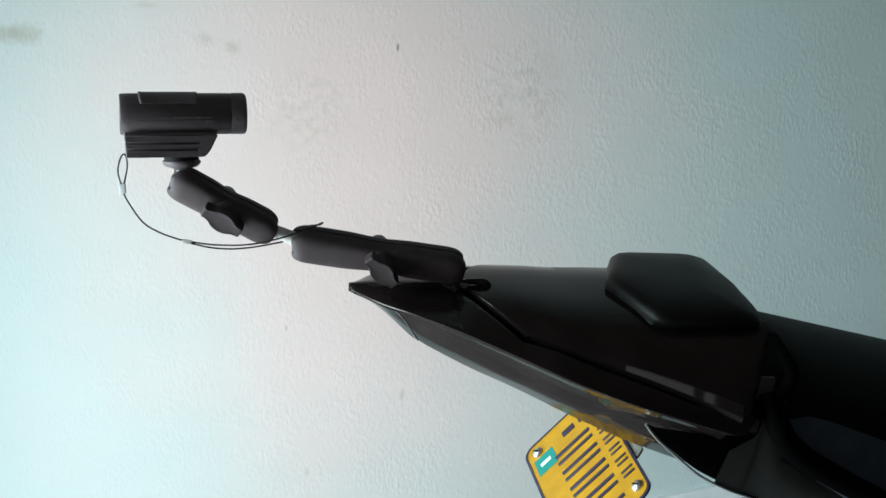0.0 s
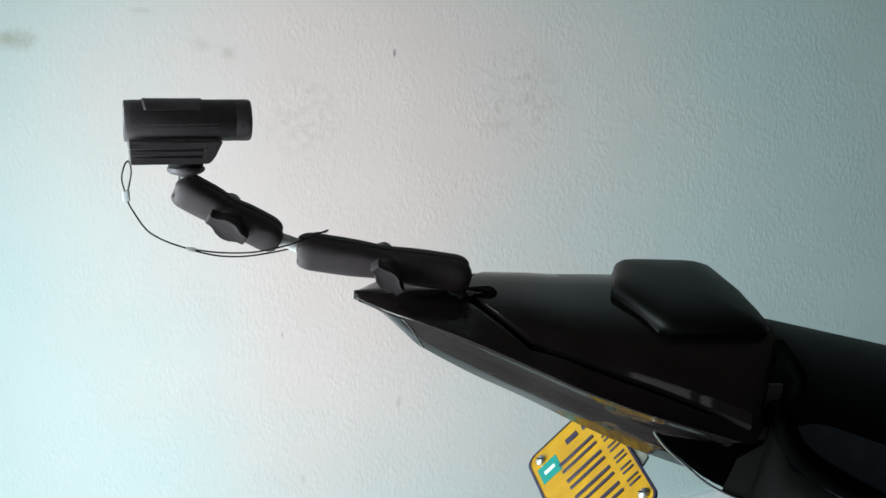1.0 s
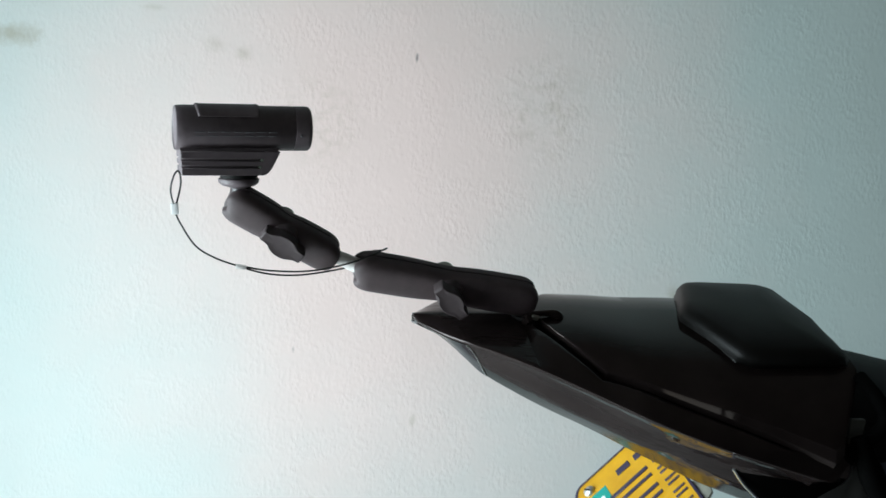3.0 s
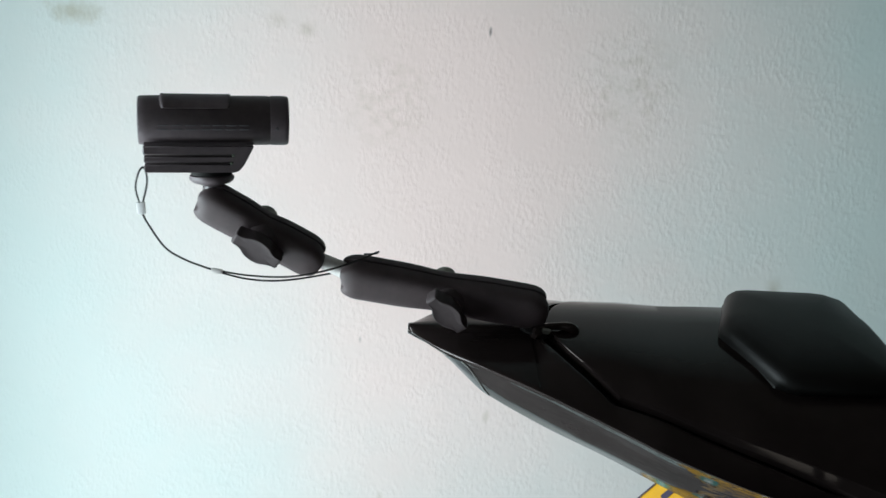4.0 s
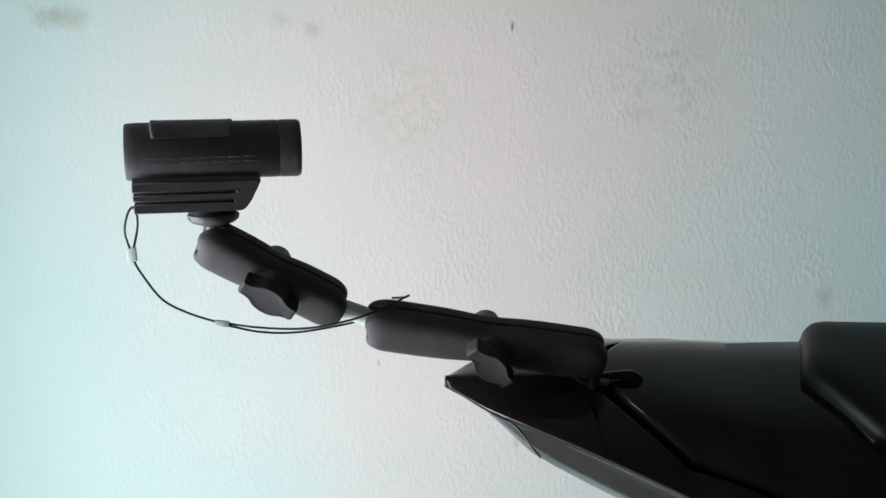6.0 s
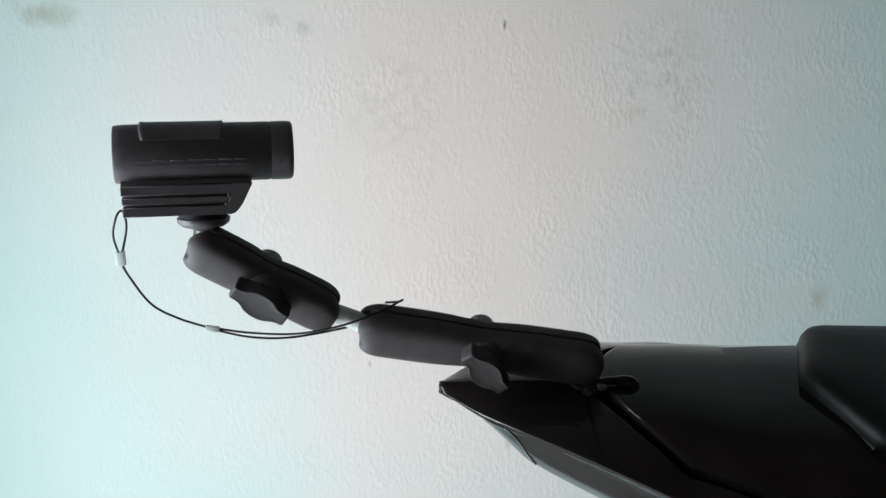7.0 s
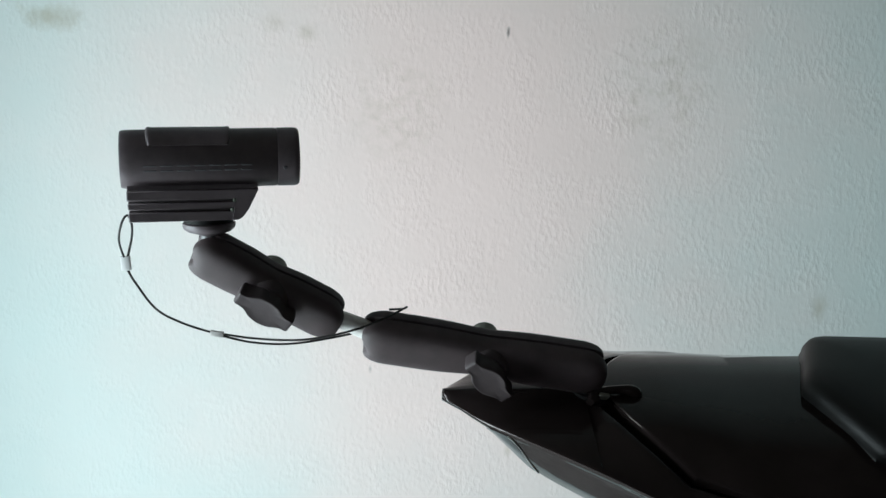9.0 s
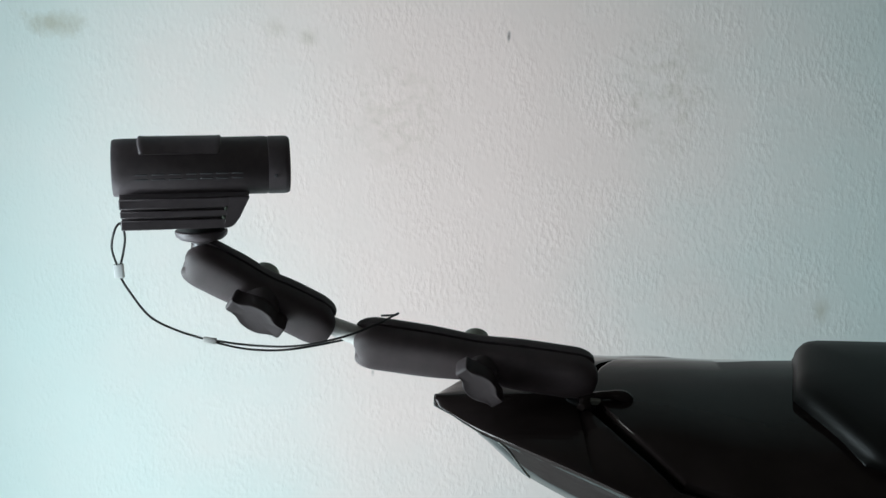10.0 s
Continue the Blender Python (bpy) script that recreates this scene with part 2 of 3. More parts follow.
        mix = m.node_tree.nodes.new("ShaderNodeMix")
        mix.data_type = "RGBA"
        wire(m, patchy, mix.inputs["Factor"])
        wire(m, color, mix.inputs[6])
        mix.inputs[7].default_value = (0.29, 0.25, 0.15, 1) if w > 0.0035 else (0.05, 0.045, 0.04, 1)
        color = mix.outputs[2]
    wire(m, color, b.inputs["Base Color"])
    return m


def v_source(m):
    c = m.node_tree.nodes.new("ShaderNodeTexCoord")
    return c.outputs["Object"]


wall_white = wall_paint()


# ---- mesh helpers ----
def part(name, bm, mat, parent=None, label="", smooth=True, m=None, sharp=40):
    me = bpy.data.meshes.new(name)
    bmesh.ops.recalc_face_normals(bm, faces=bm.faces)
    bm.to_mesh(me)
    bm.free()
    me.materials.append(mat)
    if smooth:
        me.shade_smooth()
        me.set_sharp_from_angle(angle=radians(sharp))
    ob = new(name, me)
    if parent is not None:
        ob.parent = parent
    if m is not None:
        ob.matrix_basis = m
    return tagged(ob, label)


def loft(sections, closed=True, caps=True):
    """A skin over rings of points with equal counts."""
    bm = bmesh.new()
    rows = [[bm.verts.new(p) for p in ring] for ring in sections]
    n = len(rows[0])
    for a, b in zip(rows, rows[1:]):
        for i in range(n if closed else n - 1):
            j = (i + 1) % n
            bm.faces.new((a[i], a[j], b[j], b[i]))
    if caps and closed:
        bm.faces.new(rows[0])
        bm.faces.new(rows[-1])
    bmesh.ops.remove_doubles(bm, verts=bm.verts, dist=1e-6)
    bmesh.ops.dissolve_degenerate(bm, edges=bm.edges, dist=1e-7)
    return bm


def lathe(profile, seg=32):
    """Profile (radius, height) turned about z."""
    return loft([[(r * math.cos(2 * math.pi * k / seg), r * math.sin(2 * math.pi * k / seg), z) for k in range(seg)] for r, z in profile])


def frame_along(d, up=Vector((0, 0, 1))):
    d = Vector(d).normalized()
    s = d.cross(up)
    s = s.normalized() if s.length > 1e-4 else Vector((1, 0, 0))
    return d, s, s.cross(d)


def tube(path, r, seg=10):
    path = [Vector(p) for p in path]
    rings = []
    for i, p in enumerate(path):
        d, s, u = frame_along(path[min(i + 1, len(path) - 1)] - path[max(i - 1, 0)])
        rad = r(i / (len(path) - 1)) if callable(r) else r
        rings.append([p + (s * math.cos(2 * math.pi * k / seg) + u * math.sin(2 * math.pi * k / seg)) * rad for k in range(seg)])
    return loft(rings)


def curve_points(keys, n=40):
    """A smooth run through the keys."""
    keys = [Vector(k) for k in keys]
    keys = [2 * keys[0] - keys[1]] + keys + [2 * keys[-1] - keys[-2]]
    out = []
    m = len(keys) - 3
    for i in range(m):
        a, b, c, d = keys[i:i + 4]
        for k in range(max(2, n // m)):
            t = k / max(2, n // m)
            out.append(0.5 * (2 * b + (c - a) * t + (2 * a - 5 * b + 4 * c - d) * t * t + (3 * b - a - 3 * c + d) * t ** 3))
    out.append(keys[-2])
    return out


def box(x0, x1, y0, y1, z0, z1, bevel=0.0, seg=2):
    bm = bmesh.new()
    bmesh.ops.create_cube(bm, size=1, matrix=Matrix.Translation(((x0 + x1) / 2, (y0 + y1) / 2, (z0 + z1) / 2)) @ Matrix.Diagonal((x1 - x0, y1 - y0, z1 - z0, 1)))
    if bevel:
        bmesh.ops.bevel(bm, geom=list(bm.edges), offset=bevel, segments=seg, affect="EDGES", profile=0.6)
    return bm


def prism(outline, z0, z1, bevel=0.0, seg=2):
    """An outline in x, y raised from z0 to z1."""
    bm = bmesh.new()
    lo = [bm.verts.new((x, y, z0)) for x, y in outline]
    hi = [bm.verts.new((x, y, z1)) for x, y in outline]
    n = len(lo)
    bm.faces.new(lo[::-1])
    bm.faces.new(hi)
    for i in range(n):
        bm.faces.new((lo[i], lo[(i + 1) % n], hi[(i + 1) % n], hi[i]))
    if bevel:
        bmesh.ops.bevel(bm, geom=list(bm.edges), offset=bevel, segments=seg, affect="EDGES", profile=0.6)
    return bm


def rounded_rect(w, h, r, seg=6):
    out = []
    for cx, cy, a0 in ((w / 2 - r, h / 2 - r, 0), (-w / 2 + r, h / 2 - r, 90), (-w / 2 + r, -h / 2 + r, 180), (w / 2 - r, -h / 2 + r, 270)):
        for k in range(seg + 1):
            a = radians(a0 + 90 * k / seg)
            out.append((cx + r * math.cos(a), cy + r * math.sin(a)))
    return out


def lerp(x, xs, ys):
    return float(np.interp(x, xs, ys))


def thing(name, m, label, category):
    e = new(name)
    e.empty_display_size = 0.05
    e.matrix_world = m
    return tagged(e, label, category)


def basis(origin, x, z):
    """A pose with its x axis along x and its z axis near z."""
    x = Vector(x).normalized()
    z = Vector(z)
    z = (z - x * z.dot(x)).normalized()
    y = z.cross(x)
    return Matrix.Translation(origin) @ Matrix((x, y, z)).transposed().to_4x4()


# ---- the garage ----
WALL_Y = 1.595
tagged(part("wall_north", box(-1.45, 2.6, WALL_Y, WALL_Y + 0.15, 0, 2.5), wall_white, smooth=False), "white painted wall with orange-peel texture, faint stains and a painted-in pink-centred cast", "wall", kind="structure")
tagged(part("floor", box(-6, 2.6, -3.2, WALL_Y + 0.15, -0.15, 0), concrete, smooth=False), "light grey blotched concrete garage floor", "floor", kind="structure")
tagged(part("ceiling", box(-1.45, 2.6, -3.2, WALL_Y + 0.15, 2.5, 2.6), ceiling_paint, smooth=False), "dull brown-grey garage ceiling", "ceiling", kind="structure")
tagged(part("wall_east", box(2.6, 2.75, -3.2, WALL_Y + 0.15, 0, 2.6), dark_paint, smooth=False), "dark grey painted garage wall", "wall", kind="structure")


def boxes(rows):
    bm = bmesh.new()
    for dims in rows:
        extra = box(*dims)
        me = bpy.data.meshes.new("tmp")
        extra.to_mesh(me)
        extra.free()
        bm.from_mesh(me)
        bpy.data.meshes.remove(me)
    return bm


tagged(part("wall_south", boxes([(-1.45, WIN_X0, -3.35, -3.2, 0, 2.6), (WIN_X1, 2.6, -3.35, -3.2, 0, 2.6), (WIN_X0, WIN_X1, -3.35, -3.2, 0, WIN_Z0), (WIN_X0, WIN_X1, -3.35, -3.2, WIN_Z1, 2.6)]), dark_paint, smooth=False), "dark grey painted garage wall with a window", "wall", kind="structure")
window = thing("window_1", Matrix.Translation(((WIN_X0 + WIN_X1) / 2, -3.275, (WIN_Z0 + WIN_Z1) / 2)), "garage window with a white frame and two panes", "window")
window["kind"] = "structure"
ww, wh = (WIN_X1 - WIN_X0) / 2, (WIN_Z1 - WIN_Z0) / 2
for x0, x1, z0, z1 in ((-ww, -ww + 0.05, -wh, wh), (ww - 0.05, ww, -wh, wh), (0.385, 0.455, -wh, wh), (-ww, ww, -wh, -wh + 0.05), (-ww, ww, wh - 0.05, wh)):
    part("window_frame", box(x0, x1, -0.03, 0.03, z0, z1, 0.004), white_trim, window)
bm = boxes([(DOOR_X - 0.2, DOOR_X, DOOR_Y1, WALL_Y, 0, 2.5), (DOOR_X - 0.2, DOOR_X, -3.2, SIDE_Y0, 0, 2.5), (DOOR_X - 0.2, DOOR_X, SIDE_Y1, DOOR_Y0, 0, 2.5), (DOOR_X - 0.2, DOOR_X, SIDE_Y0, SIDE_Y1, 0, SIDE_Z0), (DOOR_X - 0.2, DOOR_X, SIDE_Y0, SIDE_Y1, SIDE_Z1, 2.5), (DOOR_X - 0.2, DOOR_X, DOOR_Y0, DOOR_Y1, DOOR_H, 2.5)])
tagged(part("wall_west", bm, dark_paint, smooth=False), "dark grey painted garage wall with a narrow low doorway", "wall", kind="structure")

# unseen window, added to frame the side fill lamp
window = thing("fill_window", Matrix.Translation((DOOR_X - 0.1, (SIDE_Y0 + SIDE_Y1) / 2, (SIDE_Z0 + SIDE_Z1) / 2)), "small added side window with a white frame, holds a fill lamp", "window")
window["kind"] = "structure"
ww, wh = (SIDE_Y1 - SIDE_Y0) / 2, (SIDE_Z1 - SIDE_Z0) / 2
for y0, y1, z0, z1 in ((-ww, -ww + 0.04, -wh, wh), (ww - 0.04, ww, -wh, wh), (-ww, ww, -wh, -wh + 0.04), (-ww, ww, wh - 0.04, wh)):
    part("window_frame", box(-0.03, 0.03, y0, y1, z0, z1, 0.004), white_trim, window)

# white moulded boards fixed low on the wall
trim = thing("trim", Matrix.Translation((0.55, WALL_Y, 0.60)) @ pose(0, 0, 0, 0, -14, 0), "white painted stepped moulding on the wall", "trim")
trim["kind"] = "structure"
for k, (z0, z1, d) in enumerate(((0.035, 0.062, 0.010), (0.0, 0.035, 0.018), (-0.05, 0.0, 0.028), (-0.12, -0.05, 0.040))):
    part("board", box(-0.2, 0.30, -d, 0.05, z0, z1 - 0.001, 0.002), white_trim, trim)

# ---- the motorcycle's tail; x forward, y to its left, z up, leaning towards the camera side ----
BIKE = Matrix.Translation((0.2, 0.966, 1.045)) @ pose(0, 0, 0, 0, 0, 5) @ pose(0, 0, 0, 13, 0, 0)
bike = thing("motorcycle", BIKE, "glossy black motorcycle tail with small vinyl pillion pad, parked leaning", "motorcycle")

# half widths and heights along x
X_EDGE = (-0.2545, -0.2535, -0.249, -0.229, -0.210, -0.171, -0.129, -0.087, -0.041, 0.005, 0.06, 0.12)
W_EDGE = (0.0005, 0.0050, 0.012, 0.033, 0.049, 0.073, 0.090, 0.113, 0.123, 0.130, 0.135, 0.137)
Z_EDGE = (0.003, 0.003, 0.003, 0.002, 0.003, -0.0025, -0.0150, -0.026, -0.040, -0.052, -0.067, -0.085)
X_LOW = (-0.2545, -0.236, -0.222, -0.217, -0.202, -0.157, -0.112, -0.065, -0.016, 0.033, 0.12)
W_LOW = (0.000, 0.018, 0.021, 0.023, 0.034, 0.050, 0.065, 0.080, 0.090, 0.100, 0.105)
Z_LOW = (0.001, -0.002, -0.008, -0.020, -0.028, -0.047, -0.062, -0.081, -0.100, -0.114, -0.145)
X_DECK = (-0.162, -0.1595, -0.1525, -0.1465, -0.139, -0.132, -0.125, -0.117, -0.098, -0.038, 0.052, 0.060, 0.095)
W_DECK = (0.0, 0.005, 0.020, 0.033, 0.044, 0.0535, 0.062, 0.0712, 0.0785, 0.1010, 0.1290, 0.125, 0.068)
X_SEAM = (-0.170, -0.166, -0.159, -0.1517, -0.1443, -0.1367, -0.1288, -0.1205, -0.098, -0.038, 0.052, 0.115)
W_SEAM = (0.0, 0.0107, 0.025, 0.037, 0.048, 0.057, 0.0655, 0.0745, 0.0828, 0.1055, 0.1330, 0.1345)


def flow(x, xs, ys):
    """The table read smoothly, with its corners eased."""
    h = min(0.014, max(0.0, x - xs[0]), max(0.0, xs[-1] - x))
    return sum(lerp(x + h * d / 3, xs, ys) for d in range(-3, 4)) / 7


def crown(x, y):
    """Height of the painted top at a place of the plan."""
    k = flow(x, (-0.254, -0.2, -0.119, -0.098, -0.038, 0.05, 0.1), (0.5, 2.2, 3.2, 2.4, 2.25, 2.45, 2.5))
    z0 = flow(x, (-0.254, -0.22, -0.160, -0.12, -0.06, 0.1), (0.0065, 0.0092, 0.0095, 0.0085, 0.0040, 0.0030))
    w = lerp(x, (-0.16, -0.119, -0.098, -0.038, 0.050, 0.1), (0.06, 0.076, 0.085, 0.106, 0.125, 0.125))
    flat = lerp(x, (-0.20, -0.12), (0.0, 1.0))              # the middle is flatter than the sides
    return z0 - k * y * y * (1 - flat + flat * abs(y) / w)


def shoulder(x):
    """How far the rolled edge of the cover has opened out towards the front."""
    return lerp(x, (-0.113, 0.055), (0.0, 1.2))


FACET = tuple(k / 20 for k in range(1, 21))      # down the fluted lower flank
LIP = 9                                          # points of a section that lie on the satin lip
FLUTE_AT, FLUTE = (0.0, 0.10, 0.27, 0.55, 0.62, 1.0), (0.0, -0.0012, -0.0006, 0.0030, 0.0031, 0.0)


def flute(f):
    """A shallow hollow under the crease, then a ridge that curls under to the lip."""
    return sum(lerp(f + 0.012 * d, FLUTE_AT, FLUTE) for d in range(-3, 4)) / 7 if f < 0.999 else 0.0


def cowl_ring(x, side):
    g = lerp(x, X_DECK, W_DECK) if x > X_DECK[0] else 0.0
    we, ze = flow(x, X_EDGE, W_EDGE), flow(x, X_EDGE, Z_EDGE)
    wl, zl = flow(x, X_LOW, W_LOW), flow(x, X_LOW, Z_LOW)
    tuck = lerp(x, (-0.22, -0.15, -0.05, 0.1), (0.0, 0.010, 0.020, 0.020))
    wl, zl = wl - tuck, min(zl - 0.31 * tuck, ze - 0.001)
    open_seam = x > X_SEAM[0]
    drop = 0.020 if open_seam else 0.0
    g1 = min(lerp(x, X_SEAM, W_SEAM), we * 0.93) if open_seam else 0.0
    zi = crown(x, g1) - (0.0015 + 0.0085 * shoulder(x) if open_seam else 0.0)
    ring = [(0, crown(x, 0) - drop), (g1 * 0.96, crown(x, g) - drop), (g1, zi - drop * 0.9), (g1 + 0.0003, zi - 0.0012 * min(1, drop)), (min(g1 + 0.0012, we * 0.95), zi)]
    a, b = ring[-1], (we, ze)
    for f in (0.2, 0.4, 0.6, 0.8, 0.92):
        ring.append((a[0] + (b[0] - a[0]) * f, a[1] + (b[1] - a[1]) * (0.75 * f + 0.25 * f * f)))
    c = (we - 0.0006 - 0.02 * we, ze - 0.003 * min(1, we / 0.03))
    up, down, soft = (Vector(a) - Vector(b)).normalized(), (Vector(c) - Vector(b)).normalized(), 0.0006 * min(1, we / 0.03)
    ring += [tuple(Vector(b) + up * soft), tuple(Vector(b) + up * soft * 0.3 + down * soft * 0.3), tuple(Vector(b) + down * soft), c]   # rounded crease
    for f in FACET:
        bulge = flute(f) * min(1.0, max(0.0, x + 0.225) / 0.09) + 0.0012 * math.sin(math.pi * f) * min(1.0, we / 0.06)
        ring.append((c[0] + (wl - c[0]) * f + bulge, c[1] + (zl - c[1]) * f - bulge * 0.7))
    ring += [(wl * 0.8, zl - 0.002), (0, zl - 0.002)]
    return [(x, side * w, z) for w, z in ring]


def slanted_ring(x, side):
    """A section that leans back downwards where the cowl ends in front."""
    lean = 0.028 * max(0.0, (x - 0.010) / 0.06)
    if lean == 0:
        return cowl_ring(x, side)
    return [cowl_ring(x - lean * min(1.0, max(0, k - 4) / 9), side)[k] for k in range(len(cowl_ring(x, side)))]


stations = sorted(set([round(v, 4) for v in np.linspace(-0.2545, 0.070, 110)] + [-0.1701, -0.1699, -0.1205, -0.2505, -0.2538]))
for side in (-1, 1):
    rings = [slanted_ring(x, side) for x in stations]
    cowl = part("side_cowl", loft([ring[:-LIP] for ring in rings], closed=False), flank_black, bike)
    part("lower_lip", loft([ring[-LIP - 1:] for ring in rings], closed=False), satin_black, cowl, "satin black lower lip")


# the loose cover between the tail tip and the pad, with a bevelled rim
def deck_mesh():
    xs = list(np.linspace(-0.162, 0.094, 86))
    fr = [0, 0.2, 0.4, 0.6, 0.8, 0.9, 0.96, 1]
    rings = []
    for x in xs:
        g = max(lerp(x, X_DECK, W_DECK), 0.0005)
        q, small = shoulder(x), min(1, g / 0.03)
        edge = [(f * g, crown(x, f * g) + 0.0015 - (0.0005 * small if f == 1 else 0)) for f in fr]
        z1 = edge[-1][1]
        edge += [(g + (0.0003 + 0.0003 * q) * small, z1 - (0.0004 + 0.0002 * q) * small), (g + (0.0004 + 0.0005 * q) * small, z1 - (0.0007 + 0.0006 * q) * small)]
        edge += [(g + (0.0004 + (0.0005 + 0.0031 * f) * q) * small, z1 - (0.0009 + 0.0004 * f + (0.0007 + 0.0067 * f) * q) * small) for f in (0.03, 0.5, 0.97)]
        edge += [(g + (0.0003 + 0.0037 * q) * small, z1 - (0.0015 + 0.0077 * q) * small), (g - (0.0010 - 0.0030 * q) * small, z1 - (0.0060 + 0.0080 * q) * small)]
        under = [(f * g, crown(x, f * g) - 0.010 - 0.010 * q) for f in (0.96, 0.5)]
        half = edge + under
        roll = lerp(x, (-0.16, -0.10), (0.0, 3.0))          # the far side falls away sooner
        ring = [(x, y, z - roll * max(0.0, y - 0.04) ** 2) for y, z in half] + [(x, 0, crown(x, 0) - 0.010)] + [(x, -y, z) for y, z in half[:0:-1]]
        rings.append(ring)
    return loft(rings)


part("tail_cover", deck_mesh(), gloss_black, bike, "glossy black plastic cover with a V-shaped rear seam", sharp=13)

# added matt black sheet that keeps the seam dark
part("seam_shade_liner", loft([[(x, f * lerp(x, X_SEAM, W_SEAM) * 0.985, crown(x, f * lerp(x, X_SEAM, W_SEAM)) - d - 0.009 * shoulder(x)) for f, d in ((-1, 0.011), (-0.5, 0.012), (0, 0.0115), (0.5, 0.012), (1, 0.011), (0.5, 0.014), (-0.5, 0.014))] for x in np.linspace(-0.1695, 0.062, 50)]), rubber, bike)

# pillion pad: chevron rear edge, domed vinyl top
def pad_mesh(profile=None):
    out = [(-0.030, 0.0), (-0.024, 0.018), (-0.008, 0.061), (-0.002, 0.069), (0.006, 0.072), (0.078, 0.071), (0.091, 0.068), (0.098, 0.060), (0.100, 0.0)]
    out = out + [(x, -y) for x, y in out[-2:0:-1]]
    cx = 0.034
    rings = []
    for s, up, front in profile or ((0.965, 0.0003, 0.94), (0.99, 0.0026, 0.89), (1.010, 0.0058, 0.84), (1.008, 0.0084, 0.80), (0.985, 0.0115, 0.735), (0.94, 0.0140, 0.65), (0.87, 0.0155, 0.60), (0.7, 0.0170, 0.57), (0.45, 0.0178, 0.52), (0.2, 0.0180, 0.50)):
        ring = []
        for x, y in out:
            f = s + (1.035 - s) * max(0.0, min(1.0, 1 - up / 0.0085)) if x < -0.006 and not profile else s     # sloping chevron face
            px = cx + (x - cx) * f * (front if x > cx else 1.0)
            ring.append((px, y * f, crown(cx, y * s) * 0.75 + up))
        rings.append(ring)
    return loft(rings)


pad = part("pillion_pad", pad_mesh(), vinyl, bike, "small black vinyl pad")
# black ring standing in for the shade on the pad's undercut side
part("shade_skirt", pad_mesh(((0.90, -0.006, 1.0), (0.93, -0.001, 1.0), (0.97, 0.0006, 0.95), (0.965, 0.0018, 0.92), (0.90, 0.0020, 0.90))), rubber, pad)
part("pad_base", prism([(-0.030, 0.0), (-0.004, 0.060), (0.07, 0.066), (0.088, 0.055), (0.09, 0.0), (0.088, -0.055), (0.07, -0.066), (-0.004, -0.060)], -0.012, 0.004, 0.001), rubber, bike)


# rider's seat: broad, falling forward
def seat_rings():
    rings = []
    for x in np.linspace(0.094, 0.52, 28):
        f = (x - 0.094) / 0.42
        w = 0.118 + 0.035 * min(1, f * 2.5)
        top = -0.0325 - 0.21 * (x - 0.13) - 0.02 * max(0, 1 - f * 12)
        low = 0.050 + 0.27 * (x - 0.1)
        ring = []
        for k in range(-12, 13):
            y = w * k / 12
            ring.append((x, y, top - 2.0 * y * y - 0.035 * abs(k / 12) ** 8))
        ring += [(x, w * 1.0, top - low - 0.020), (x, w * 0.94, top - low - 0.026), (x, -w * 0.94, top - low - 0.026), (x, -w * 1.0, top - low - 0.020)]
        rings.append(ring)
    return rings


# black filler behind the gap under the seat, added to keep it dark
part("gap_filler", loft([[(x, y, z - 0.20 * max(0, x - 0.1)) for y, z in ((-0.09, -0.055), (0.09, -0.055), (0.095, -0.105), (-0.095, -0.105))] for x in (0.06, 0.1, 0.2, 0.3, 0.5)]), rubber, bike)
seat_skin = seat_rings()
seat = part("rider_seat", loft([ring[2:23] for ring in seat_skin], closed=False), seat_black, bike, "black vinyl rider seat sloping forward")
for side, order in ((1, range(22, 27)), (-1, (2, 1, 0, 28, 27))):
    part("seat_side", loft([[ring[k] for k in order] for ring in seat_skin], closed=False), seat_sheen, seat, "vinyl side, lighter blue-grey for the sheen it catches")
part("seat_base", loft([ring[26:28] for ring in seat_skin], closed=False), rubber, seat)
part("seat_end", loft([seat_skin[0], [(x + 0.0005, y, z) for x, y, z in seat_skin[0]]]), seat_black, seat)



# side cover below the seat, with a bright lower edge
def cover_edge(side):
    return [(-0.0246, side * 0.121, -0.0592), (-0.0169, side * 0.121, -0.0686), (-0.0095, side * 0.121, -0.0760), (0.0068, side * 0.1205, -0.0899), (0.0283, side * 0.120, -0.1073), (0.0532, side * 0.118, -0.1215), (0.08, side * 0.116, -0.133), (0.14, side * 0.114, -0.155), (0.30, side * 0.118, -0.20)]


COVER_X = (0.0478, 0.0700, 0.0735, 0.0748, 0.0800, 0.0830, 0.096, 0.137, 0.209, 0.32)
COVER_Z = (-0.0830, -0.0690, -0.0640, -0.0480, -0.0480, -0.0600, -0.092, -0.115, -0.136, -0.18)
WEDGE_X, WEDGE_Z = (-0.03, -0.0246, 0.0478, 0.0735, 0.09), (-0.0585, -0.0585, -0.0735, -0.0600, -0.0600)


